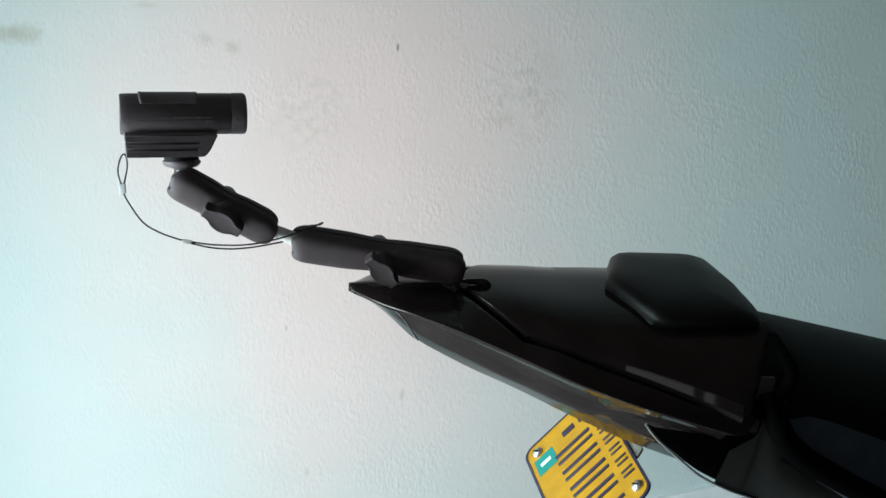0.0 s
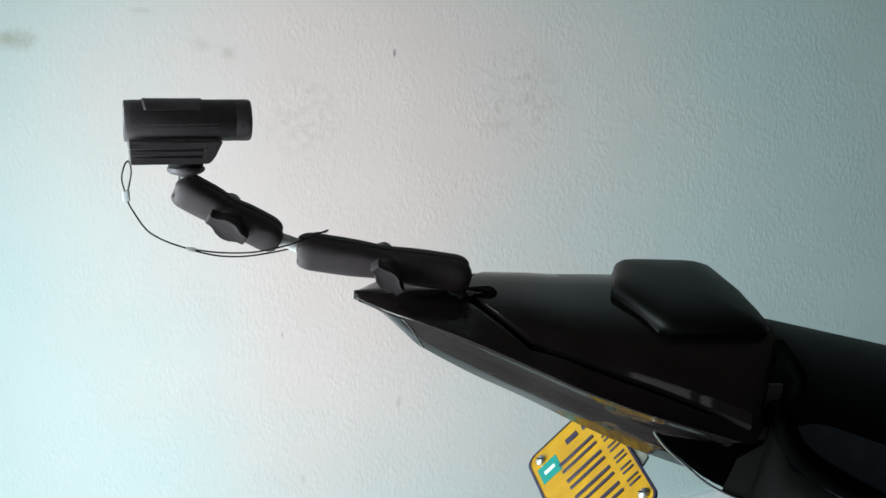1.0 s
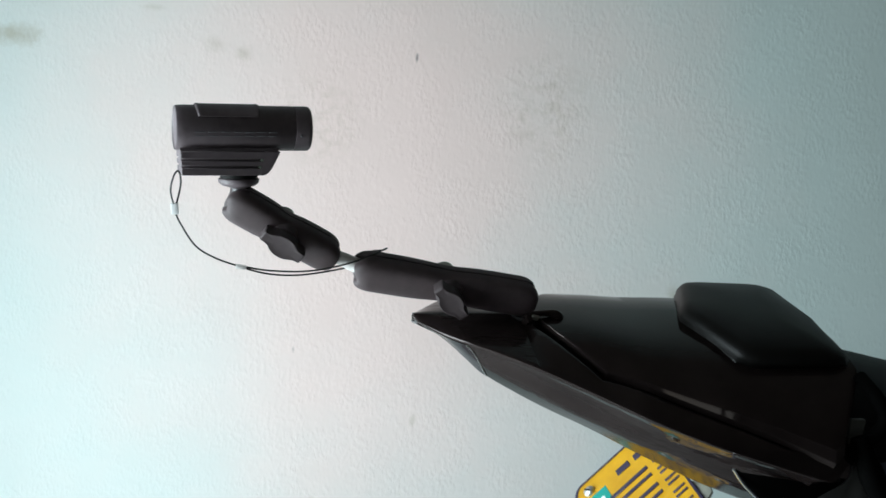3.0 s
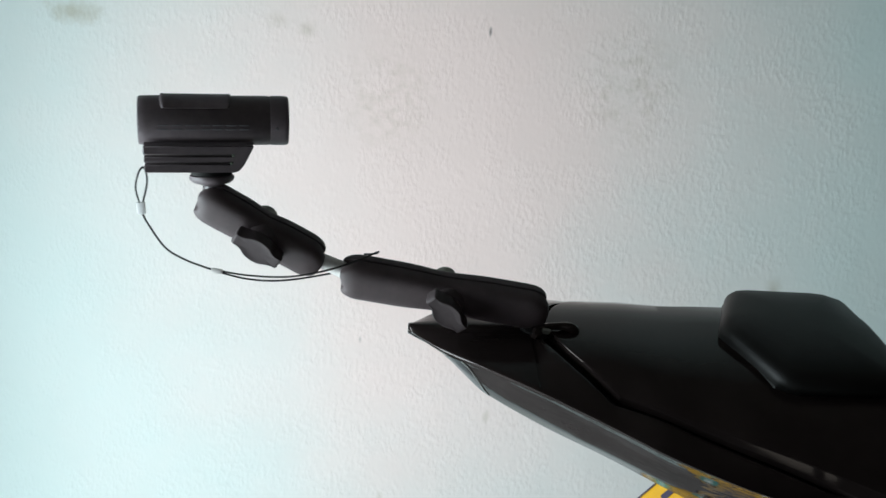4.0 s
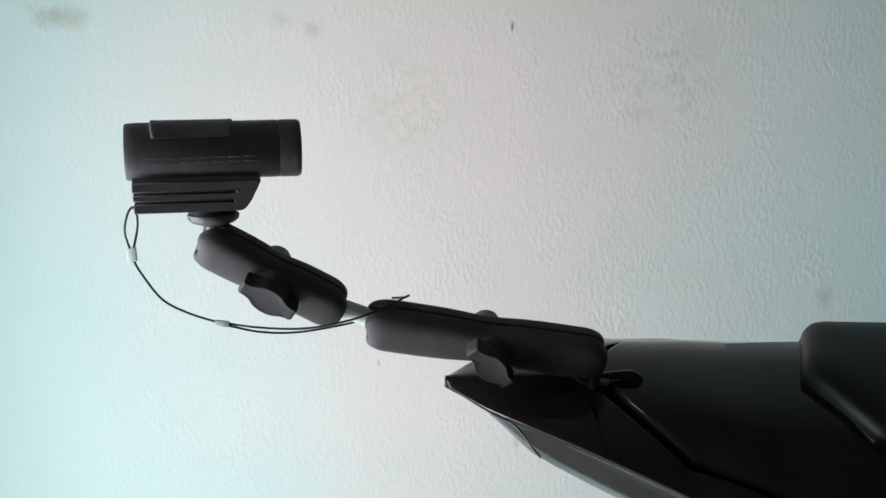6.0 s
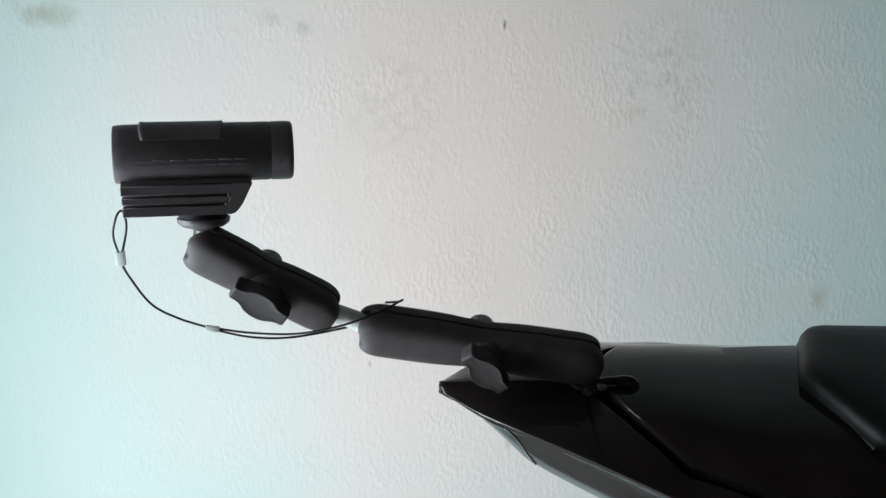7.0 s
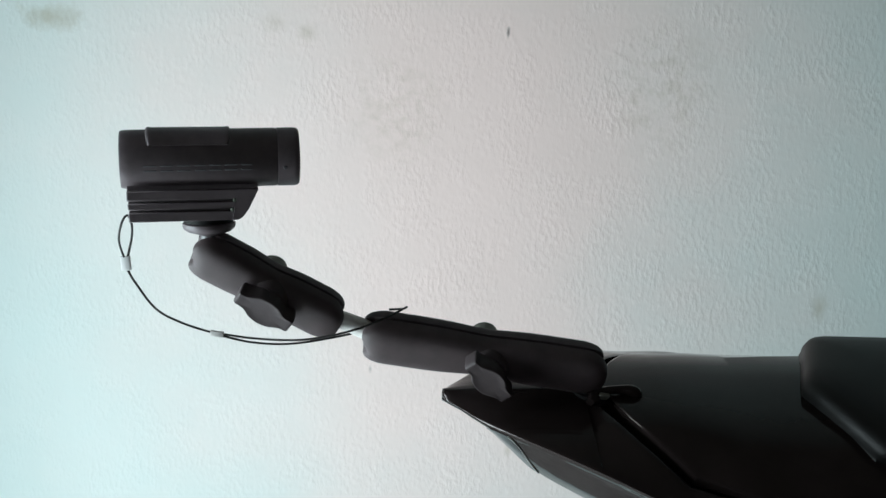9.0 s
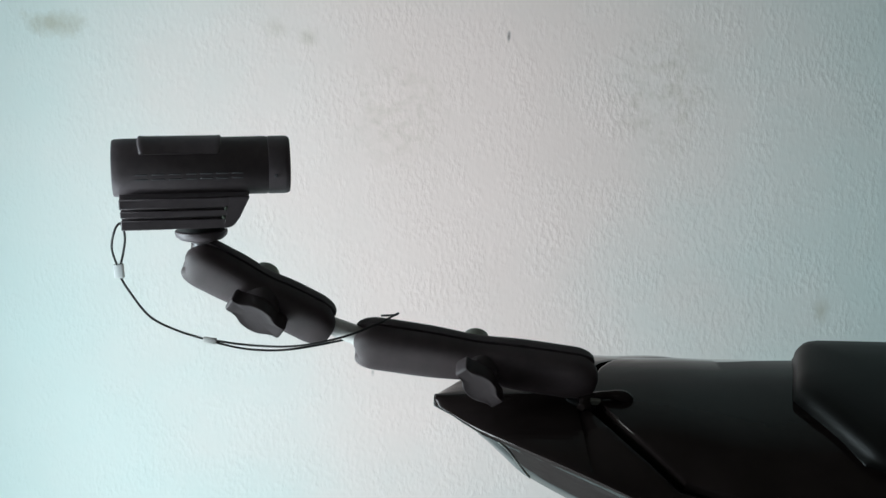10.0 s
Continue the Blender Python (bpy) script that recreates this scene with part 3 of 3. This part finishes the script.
def skirt_panel(low, side, xs, zs, inset, thick, bow=0.006):
    """A bowed panel between the lower rim and its own top edge."""
    rings = []
    for p in low:
        depth = inset * min(1.0, 0.15 + (p.x - low[0].x) / 0.07)
        top = Vector((p.x + 0.004, side * (0.126 - depth), max(p.z + 0.0005, lerp(p.x + 0.004, xs, zs))))
        fat = min(bow, 0.35 * (top.z - p.z)) * min(1.0, max(0.0, p.x - low[0].x) / 0.07)
        p = p + Vector((0, -side * depth, 0.4 * depth))
        mid = (p + top) / 2 + Vector((0, side * fat, 0))
        d = thick * min(1.0, 0.02 + max(0.0, p.x - low[0].x) / 0.08)
        inner = Vector((0, -side * d, 0))
        rings.append([tuple(v) for v in (top + inner + Vector((0, 0, -d)), top, (top + mid) / 2 + Vector((0, side * fat * 0.37, 0)), mid, (mid + p) / 2 + Vector((0, side * fat * 0.37, 0)), p, p + inner)])
    return loft(rings)


for side in (-1, 1):
    low = curve_points(cover_edge(side), 108)
    cover = part("side_cover", skirt_panel([p for p in low if p.x > 0.0435], side, COVER_X, COVER_Z, 0.0, 0.012), matt_plastic, bike)
    # near-black panel: the recess's darkness is put into its colour
    part("dark_wedge", skirt_panel([p for p in low if p.x < 0.080], side, WEDGE_X, WEDGE_Z, 0.0045, 0.002, 0.0015), groove_black, bike)
    part("edge_trim", tube([p + Vector((0, side * 0.001, 0)) for p in low], 0.0011, 8), chrome_trim, cover, "thin bright rim")

# strap loop and metal tab between cover and seat
for side in (-1,):
    part("strap", tube(curve_points([(0.092, side * 0.078, -0.004), (0.090, side * 0.108, -0.006), (0.095, side * 0.117, -0.017), (0.090, side * 0.120, -0.030), (0.076, side * 0.121, -0.040), (0.066, side * 0.124, -0.052)], 30), 0.0058, 10), groove_black, bike)
    # near-black band filling the gap between seat and side cover
    part("seat_edge_band", tube(curve_points([(0.076, side * 0.118, -0.034), (0.0835, side * 0.128, -0.053), (0.094, side * 0.131, -0.0695), (0.111, side * 0.132, -0.0845), (0.134, side * 0.134, -0.0985), (0.165, side * 0.138, -0.114), (0.200, side * 0.146, -0.129), (0.280, side * 0.158, -0.162)], 49), lambda f: 0.007 + 0.003 * min(1.0, 5 * f), 14), groove_black, bike, "wide black band along the seat's edge")
    part("seat_tab", box(0.070, 0.088, side * 0.104 - 0.002, side * 0.104 + 0.002, -0.048, -0.026, 0.002), tab_olive, bike, "dull grey metal tab")

# under-tail: inner tray, lamp, plate holder
for side in (-1, 1):
    lens = []
    for i in range(11):
        ring = []
        for k in range(len(FACET) + 1):
            x = -0.229 + (0.009 + 0.022 * k / len(FACET)) * i / 10
            ring.append(Vector(cowl_ring(x, side)[k - len(FACET) - 3]))
        lens.append([tuple(p + Vector((-0.0002, side * 0.0004, -0.0002))) for p in ring] + [tuple(p + Vector((0, -side * 0.003, 0.001))) for p in ring[::-1]])
    part("tail_lamp", loft(lens), smoked, bike, "smoked tail lamp lens")
    # highlight along the lens edge, built as a thin pale tube
    part("lens_edge_line", tube([Vector(ring[k]) + Vector((0.0003, side * 0.0001, -0.0001)) for ring in lens[-1:] for k in range(len(FACET) + 1)], 0.0004, 6), bracket_grey, bike)

PLATE = Matrix.Translation((-0.024, 0.0, -0.177)) @ Matrix(((0, 0.645, -0.764), (-1, 0, 0), (0, 0.764, 0.645))).to_4x4()
plate = part("number_plate", prism([(x, y - 0.002) for x, y in rounded_rect(0.178, 0.098, 0.012)], -0.0006, 0.0006), plate_yellow, bike, "yellow embossed plate with dark blue border and bars", m=PLATE)
outer, inner = ([(x, y - 0.002) for x, y in rounded_rect(*size)] for size in ((0.1785, 0.0985, 0.012), (0.1735, 0.0935, 0.010)))
part("border", loft([[(x, y, -0.0010) for x, y in outer], [(x, y, 0.0010) for x, y in outer], [(x, y, 0.0014) for x, y in inner], [(x, y, 0.0008) for x, y in inner]], caps=False), plate_blue, plate)


def bar(x0, x1, y0, y1, name="plate_bar", mat=plate_blue, z=0.0006, h=0.0009):
    part(name, prism([(x0, y0), (x1, y0), (x1, y1), (x0, y1)], z, z + h, 0.0003, 1), mat, plate)


for x in (-0.066, -0.038, -0.011, 0.016, 0.043):          # embossed dark bars
    w = 0.010 if x < -0.05 else 0.012
    if x < -0.05:
        bar(x - 0.004, x + 0.004, -0.005, 0.010)
        bar(x - 0.004, x + 0.004, 0.016, 0.030)
    else:
        bar(x - 0.0085, x - 0.0038, -0.022, 0.022)
        bar(x + 0.0030, x + 0.0072, -0.022, 0.022)
bar(0.066, 0.0705, -0.022, 0.022)
bar(0.0765, 0.081, -0.022, 0.022)
for k in range(6):                                          # upper line of smaller bars
    x = -0.0475 + 0.019 * k
    bar(x - 0.0048, x - 0.0022, 0.0285, 0.0415)
    bar(x + 0.0022, x + 0.0048, 0.0285, 0.0415)
for sx in (-1, 1):
    sticker = part("sticker", prism([(sx * 0.052 - 0.0125, -0.044), (sx * 0.052 + 0.0125, -0.044), (sx * 0.052 + 0.0125, -0.020), (sx * 0.052 - 0.0125, -0.020)], 0.0006, 0.0010), sticker_green, plate, "green registration sticker")
    part("sticker_bar", prism([(sx * 0.052 - 0.0026, -0.0385), (sx * 0.052 + 0.0026, -0.0385), (sx * 0.052 + 0.0026, -0.0255), (sx * 0.052 - 0.0026, -0.0255)], 0.0010, 0.0013), sticker_white, sticker)
for sx, sy in ((-1, -1), (1, 1), (-1, 1), (1, -1)):
    screw = part("screw", lathe([(0.0001, 0.0045), (0.003, 0.0042), (0.0052, 0.0028), (0.0058, 0.0012), (0.0058, 0.0004)], 20), steel, plate, m=Matrix.Translation((sx * 0.073, sy * 0.036, 0.0004)))
    part("slot", box(-0.0035, 0.0035, -0.0006, 0.0006, 0.0038, 0.0047), groove_black, screw, m=pose(0, 0, 0, 0, 0, 35))
holder = part("plate_holder", prism(rounded_rect(0.128, 0.072, 0.006), -0.0075, -0.0015, 0.001), rubber, bike, "black plastic plate holder", m=PLATE @ Matrix.Translation((-0.004, 0.004, 0)))
part("holder_tab", prism([(0.004, 0.030), (0.008, 0.052), (0.024, 0.058), (0.034, 0.056), (0.038, 0.048), (0.030, 0.030)], -0.0040, -0.0015, 0.0006), dull_tab, bike, "dull grey metal tab", m=PLATE)
part("holder_arm", tube([(0.058, 0.032, -0.10), (0.040, 0.032, -0.122), (0.008, 0.030, -0.155)], 0.007, 14), rubber, bike)

# frame, rear wheel and side stand below, which carry the tail
DOWN = BIKE.inverted() @ Vector((0.55, 0.95, 0.0))
ground_z = DOWN.z
WHEEL = Vector((0.30, 0.0, ground_z + 0.318))
part("rear_tyre", loft([[(WHEEL.x + (0.25 + r) * math.cos(a), w, WHEEL.z + (0.25 + r) * math.sin(a)) for r, w in ((-0.03, -0.055), (0.01, -0.075), (0.042, -0.060), (0.060, -0.025), (0.063, 0.0), (0.060, 0.025), (0.042, 0.060), (0.01, 0.075), (-0.03, 0.055))] for a in np.linspace(0, 2 * math.pi, 49)], caps=False), rubber, bike)
part("rear_rim", loft([[(WHEEL.x + r * math.cos(a), w, WHEEL.z + r * math.sin(a)) for r, w in ((0.225, -0.055), (0.20, -0.05), (0.19, 0.0), (0.20, 0.05), (0.225, 0.055))] for a in np.linspace(0, 2 * math.pi, 49)], caps=False), arm_black, bike)
for k in range(5):
    a = 2 * math.pi * k / 5
    part("spoke", tube([WHEEL, WHEEL + Vector((0.195 * math.cos(a), 0, 0.195 * math.sin(a)))], 0.014, 8), arm_black, bike)
for side in (-1, 1):
    part("swing_arm", tube([WHEEL + Vector((0, side * 0.10, 0)), WHEEL + Vector((0.45, side * 0.10, 0.06))], 0.018, 10), bracket_grey, bike)
    part("frame_rail", tube([(0.22, side * 0.05, -0.16), (0.38, side * 0.07, -0.26), WHEEL + Vector((0.45, side * 0.10, 0.06))], 0.014, 10), rubber, bike)
part("axle", tube([WHEEL + Vector((0, -0.11, 0)), WHEEL + Vector((0, 0.11, 0))], 0.012, 12), steel, bike)
part("side_stand", tube([WHEEL + Vector((0.44, -0.10, 0.02)), BIKE.inverted() @ Vector((0.86, 0.62, 0.012))], 0.010, 10), rubber, bike)

# ball base on the cover's seam and the little lever beside it
lever = part("lever", tube(curve_points([(-0.169, -0.0125, 0.0110), (-0.164, -0.0120, 0.0128), (-0.156, -0.0108, 0.0140), (-0.148, -0.0100, 0.0140), (-0.1415, -0.0100, 0.0128), (-0.1385, -0.0100, 0.0105), (-0.1392, -0.0105, 0.0086)], 36), lambda f: 0.0026 + 0.0013 * math.sin(math.pi * min(1.0, max(0.0, (f - 0.45) / 0.5))), 12), gloss_black, bike, "small black hooked lever")
part("pivot_screw", lathe([(0.0001, 0.0038), (0.0030, 0.0034), (0.0040, 0.0020), (0.0042, -0.0040)], 6), gloss_black, lever, m=Matrix.Translation((-0.1660, -0.0150, 0.0100)) @ pose(0, 0, 0, 40, 0, 15))
part("clip", box(-0.0032, 0.0032, -0.0012, 0.0012, -0.0022, 0.0022, 0.0005), dull_tab, lever, "dull metal clip", m=Matrix.Translation((-0.1600, -0.0142, 0.0118)) @ pose(0, 0, 0, 30, 12, 10))


# ---- double-socket arms and the camera on them ----
def socket_half(length, r, depth):
    """One clamp half: along x, domed towards +z, open side at z = 0."""
    rings = []
    n = 44
    for i in range(n + 1):
        u = -r + (length + 2 * r) * (0.5 - 0.5 * math.cos(math.pi * i / n))
        e = min(1.0, (u + r) / r, (length + r - u) / r)
        cap = math.sqrt(max(0.0, 1 - (1 - e) ** 2)) if e < 1 else 1.0
        cap = 0.30 + 0.70 * cap
        mid = math.exp(-((u - length / 2) / (0.16 * length)) ** 2)
        w = r * cap * (1 - 0.11 * mid)
        d = depth * (0.55 + 0.45 * cap) * (1 - 0.10 * mid)
        lip = 0.0011 + 0.0035 * max(0.0, 1 - e / 0.75) ** 1.5      # the halves part round the ball's neck
        mouth = 0.0042 * max(0.0, 1 - (u + r) / 0.014)
        ring = [(u + mouth * math.exp(-((w * math.cos(a) + 0.25 * r) / 0.0042) ** 2), w * math.copysign(abs(math.cos(a)) ** 0.62, math.cos(a)), lip + (d - lip) * abs(math.sin(a)) ** 0.62) for a in [math.pi * k / 18 for k in range(19)]]
        rings.append(ring)
    return loft(rings)


WING = [(-0.0176, 0.0024), (-0.0172, 0.0042), (-0.0138, 0.0046), (-0.0105, 0.0060), (-0.0060, 0.0084), (0.0, 0.0092), (0.0060, 0.0079), (0.0102, 0.0052), (0.0138, 0.0042), (0.0172, 0.0040), (0.0176, 0.0024)]


def wing_knob(thick=0.0125):
    """A two-winged grip with a wavy outline and blunt tips, turned about z."""
    half = [(p.x, p.y) for p in curve_points([(x, y, 0) for x, y in WING], 40)]
    out = half + [(-x, -y) for x, y in half]
    rings = []
    for s, z in ((0.50, -0.004), (0.58, 0.0), (0.93, 0.0010), (0.98, 0.0030), (1.0, thick * 0.80), (0.985, thick * 0.92), (0.95, thick * 0.985), (0.90, thick), (0.84, thick * 0.985), (0.5, thick * 0.965), (0.2, thick * 0.96)):
        rings.append([(x * s, y * s, z) for x, y in out])
    return loft(rings)


def socket_arm(p0, p1, r, depth, knob_turn):
    p0, p1 = p0 + Vector((0, 0, 0.0006)), p1 + Vector((0, 0, 0.0006))
    axis = Vector((0.0, -math.cos(radians(28)), -math.sin(radians(28))))
    m = MOUNT.inverted() @ basis(p0, p1 - p0, axis)
    length = (p1 - p0).length
    near = part("arm_half", socket_half(length, r, depth), arm_black, mount, m=m)
    part("arm_half", socket_half(length - 0.001, r * 0.98, depth * 0.9), arm_black, mount, m=m @ Matrix.Diagonal((1, 1, -1, 1)))
    part("bolt", lathe([(0.0032, -depth - 0.004), (0.0032, depth + 0.008)], 14), steel, mount, m=m @ Matrix.Translation((length / 2, 0, 0)))
    part("nut_cap", lathe([(0.0085, 0), (0.0085, 0.0045), (0.0078, 0.0068), (0.005, 0.0082), (0.0005, 0.0086)], 24), dull_tab, mount, "dull grey nut cap", m=m @ Matrix.Translation((length / 2, 0, -depth * 0.80)) @ pose(0, 0, 0, 180, 0, 0))
    knob = part("wing_knob", wing_knob(), knob_black, mount, "black wing knob", m=m @ Matrix.Translation((length / 2 + 0.0028, 0, depth * 0.9 + 0.0015)) @ pose(0, 0, 0, 0, 0, knob_turn))
    part("hub_collar", lathe([(0.0112, -0.007), (0.0112, 0.0016), (0.0104, 0.0032), (0.0085, 0.0040)], 28), knob_black, knob)
    for x in (0, length):
        part("ball", lathe([(0.0122 * math.sin(a), 0.0122 * math.cos(a)) for a in np.linspace(0.03, math.pi - 0.03, 16)], 24), rubber, mount, m=m @ Matrix.Translation((x, 0, 0)))


A1, A2 = Vector((-0.1866, 0.925, 1.1294)), Vector((-0.1272, 0.934, 1.0984))
B1, B2 = Vector((-0.088, 0.936, 1.0834)), Vector((0.028, 0.942, 1.0688))
MOUNT = BIKE @ Matrix.Translation((-0.166, -0.003, 0.008))
mount = thing("camera_mount", MOUNT, "black ball-and-socket camera mount with two clamp arms on a motorcycle tail", "camera mount")
socket_arm(A1, A2, 0.0138, 0.0125, -3)
socket_arm(B1, B2, 0.0146, 0.0130, -40)
INTO = MOUNT.inverted()
part("link_shank", tube([INTO @ A2, INTO @ A2.lerp(B1, 0.3), INTO @ A2.lerp(B1, 0.7), INTO @ B1], lambda f: 0.0046 + 0.0020 * f, 18), aluminium, mount, "bare aluminium link")
part("flange", lathe([(0.0005, 0.010), (0.0065, 0.009), (0.0075, 0.003), (0.0105, 0.002), (0.011, -0.004), (0.0005, -0.004)], 24), rubber, mount)
part("stud", tube([(0, 0, 0.004), INTO @ B2], 0.006, 14), rubber, mount)

# action camera: x along the barrel towards its lens
CAM_M = basis((-0.2372, 0.913, 1.1843), (0.0955, 0.0175, 0.0042), (0, 0, 1))
action = thing("action_camera", CAM_M, "small black barrel-shaped action camera on a ball mount", "camera")
BR = 0.0163
SEG = 40


def barrel_ring(x, r, dz=0.0):
    return [(x, r * math.cos(2 * math.pi * k / SEG), dz + r * math.sin(2 * math.pi * k / SEG)) for k in range(SEG)]


part("barrel", loft([barrel_ring(0.0010, BR * 0.90), barrel_ring(0.0, BR * 0.955), barrel_ring(0.0012, BR * 0.985), barrel_ring(0.006, BR), barrel_ring(0.084, BR), barrel_ring(0.0845, BR * 0.975), barrel_ring(0.0868, BR * 0.965)]), cam_black, action)
ring_ob = part("lens_ring", loft([barrel_ring(0.0850, BR * 0.93), barrel_ring(0.0853, BR * 1.0), barrel_ring(0.0940, BR * 1.005), barrel_ring(0.0962, BR * 0.985), barrel_ring(0.0972, BR * 0.93), barrel_ring(0.0972, BR * 0.80), barrel_ring(0.0935, BR * 0.74)]), cam_black, action)
part("lens", loft([barrel_ring(0.0936, BR * 0.73), barrel_ring(0.0950, BR * 0.5), barrel_ring(0.0956, BR * 0.2), barrel_ring(0.0957, 0.0004)]), smoked, action)


def foot_mesh(half, x0=0.0, x1=0.0):
    """The lower body: flat sides, slanted front, rounded underside."""
    rings = []
    for y, t in ((-half, 0.02), (-half + 0.001, 0.005), (-half + 0.0025, 0.0), (half - 0.0025, 0.0), (half - 0.001, 0.005), (half, 0.02)):
        rings.append([(0.0022 + t * 0.02, y, -0.006), (0.0040 + t * 0.02, y, -0.0322 + t * 0.06), (0.0052, y, -0.0332 + t * 0.06), (0.0615, y, -0.0332 + t * 0.06), (0.0652, y, -0.0318 + t * 0.05), (0.0684, y, -0.0275 + t * 0.02), (0.0745 - t * 0.02, y, -0.0145), (0.0760 - t * 0.02, y, -0.006)])
    return loft(rings)


foot = part("lower_body", foot_mesh(0.0086), cam_black, action)
for side in (-1, 1):
    y = side * 0.0118
    for z0, z1, x1 in ((-0.0214, -0.0160, 0.0705), (-0.0264, -0.0228, 0.0640), (-0.0332, -0.0279, 0.0610)):
        part("rib", box(0.0030 + (-0.0166 - z1) * 0.06, x1, y - 0.0036 if side > 0 else y - 0.0014, y + 0.0014 if side > 0 else y + 0.0036, z0, z1, 0.0004, 1), cam_black, foot)
    cheek = prism([(0.0590, -0.0332), (0.0615, -0.0332), (0.0638, -0.0326), (0.0656, -0.0312), (0.0684, -0.0275), (0.0742, -0.0160), (0.0630, -0.0160)], -0.0040 if side < 0 else -0.0015, 0.0015 if side < 0 else 0.0040, 0.0004, 1)
    part("cheek", cheek, cam_black, foot, m=Matrix.Translation((0, y, 0)) @ pose(0, 0, 0, 90, 0, 0))
    for z, x in ((-0.0221, 0.0608), (-0.0272, 0.0595)):
        part("indicator", lathe([(0.0005, 0.0006), (0.0010, 0.0004), (0.0011, -0.001)], 10), dot_grey, foot, m=Matrix.Translation((x, y + side * 0.0012, z)) @ pose(0, 0, 0, 90 * -side, 0, 0))
    for k, (x, w) in enumerate(((0.016, 0.0066), (0.0250, 0.0066), (0.0340, 0.0066), (0.0430, 0.0056), (0.0510, 0.0066), (0.0595, 0.0066), (0.0680, 0.0060))):
        a = radians(-12)
        m = Matrix.Translation((x, side * BR * math.cos(a), BR * math.sin(a))) @ pose(0, 0, 0, 12 if side < 0 else -12, 0, 0)
        for z in (-0.0014, 0.0014):
            part("mark", box(-w / 2, w / 2, -0.00012, 0.00012, z - 0.0004, z + 0.0004, 0.0001, 1), mark_grey, action, m=m)
    part("mark", box(-0.0009, 0.0009, -0.0002, 0.0002, -0.0009, 0.0009, 0.0002, 1), mark_grey, ring_ob, m=Matrix.Translation((0.089, side * BR * 0.985, -0.0042)))
# slide switch on top
SWITCH = [radians(a) for a in range(-58, 59, 8)]
part("slide_switch", loft([[(x + 0.0015 * (abs(a) / 1.0) ** 4 * (1 if x < 0.03 else -1), (BR + t) * math.sin(a), (BR + t) * math.cos(a)) for a in SWITCH] + [(x, (BR - 0.001) * math.sin(a), (BR - 0.001) * math.cos(a)) for a in SWITCH[::-1]]
                          for x, t in ((0.0138, 0.0001), (0.0142, 0.0010), (0.0152, 0.0015), (0.0170, 0.0012), (0.0565, 0.0010), (0.0582, 0.0012), (0.0592, 0.0009), (0.0596, 0.0001))]), cam_black, action)

# round base that holds the camera on the upper ball
DISC = Matrix.Translation((-0.1905, 0.925, 1.1526)) @ pose(0, 0, 0, 0, -3, 0)
part("spacer", lathe([(0.0005, 0.0015), (0.0130, 0.0015), (0.0136, 0.0006), (0.0136, -0.0026), (0.0005, -0.0026)], 40), rubber, mount, m=INTO @ DISC)
part("disc", lathe([(0.0005, -0.0028), (0.0140, -0.0028), (0.0147, -0.0033), (0.0149, -0.0045), (0.0144, -0.0062), (0.0122, -0.0080), (0.0080, -0.0092), (0.0052, -0.0104), (0.0005, -0.0104)], 40), cam_black, mount, m=INTO @ DISC)
part("disc_stud", tube([(0, 0, -0.009), (0.0008, 0, -0.014), (0.0025, 0, -0.022)], 0.0052, 16), ball_grey, mount, "grey ball stud", m=INTO @ DISC)

# ---- safety tether ----
tether = thing("safety_tether", Matrix.Translation((-0.235, 0.914, 1.127)), "thin black coated cable tether with crimp sleeves", "tether")
T0 = Vector((-0.235, 0.914, 1.127))


def cord(keys, n=40, r=0.00068):
    part("cable", tube([p - T0 for p in curve_points(keys, n)], r, 8), cable, tether)


cord([(-0.2345, 0.9135, 1.1265), (-0.2378, 0.9115, 1.139), (-0.2362, 0.911, 1.1492), (-0.2335, 0.912, 1.1535), (-0.2315, 0.913, 1.150), (-0.2312, 0.914, 1.142), (-0.2340, 0.914, 1.127)], 48)
cord([(-0.2345, 0.914, 1.124), (-0.230, 0.916, 1.115), (-0.219, 0.920, 1.099), (-0.205, 0.925, 1.090), (-0.187, 0.928, 1.0838)], 48)
cord([(-0.187, 0.928, 1.0842), (-0.164, 0.928, 1.0818), (-0.136, 0.922, 1.0838), (-0.110, 0.919, 1.0905), (-0.090, 0.925, 1.0975), (-0.0775, 0.938, 1.1015), (-0.0790, 0.945, 1.0990), (-0.087, 0.948, 1.0975)], 56)
cord([(-0.187, 0.928, 1.0834), (-0.164, 0.929, 1.0790), (-0.140, 0.930, 1.0794), (-0.110, 0.934, 1.0850), (-0.102, 0.938, 1.088)], 48)
for p, d, w in (((-0.2345, 0.914, 1.126), (0.1, 0, -1), 0.0027), ((-0.1855, 0.928, 1.0836), (1, 0.02, -0.1), 0.0016)):
    part("crimp", box(-0.0040, 0.0040, -0.0017, 0.0017, -w, w, 0.0006), crimp_white if w > 0.002 else aluminium, tether, "small metal crimp sleeve", m=Matrix.Translation(-T0) @ basis(p, d, (1, 0, 0.1) if w > 0.002 else (0, 0, 1)))
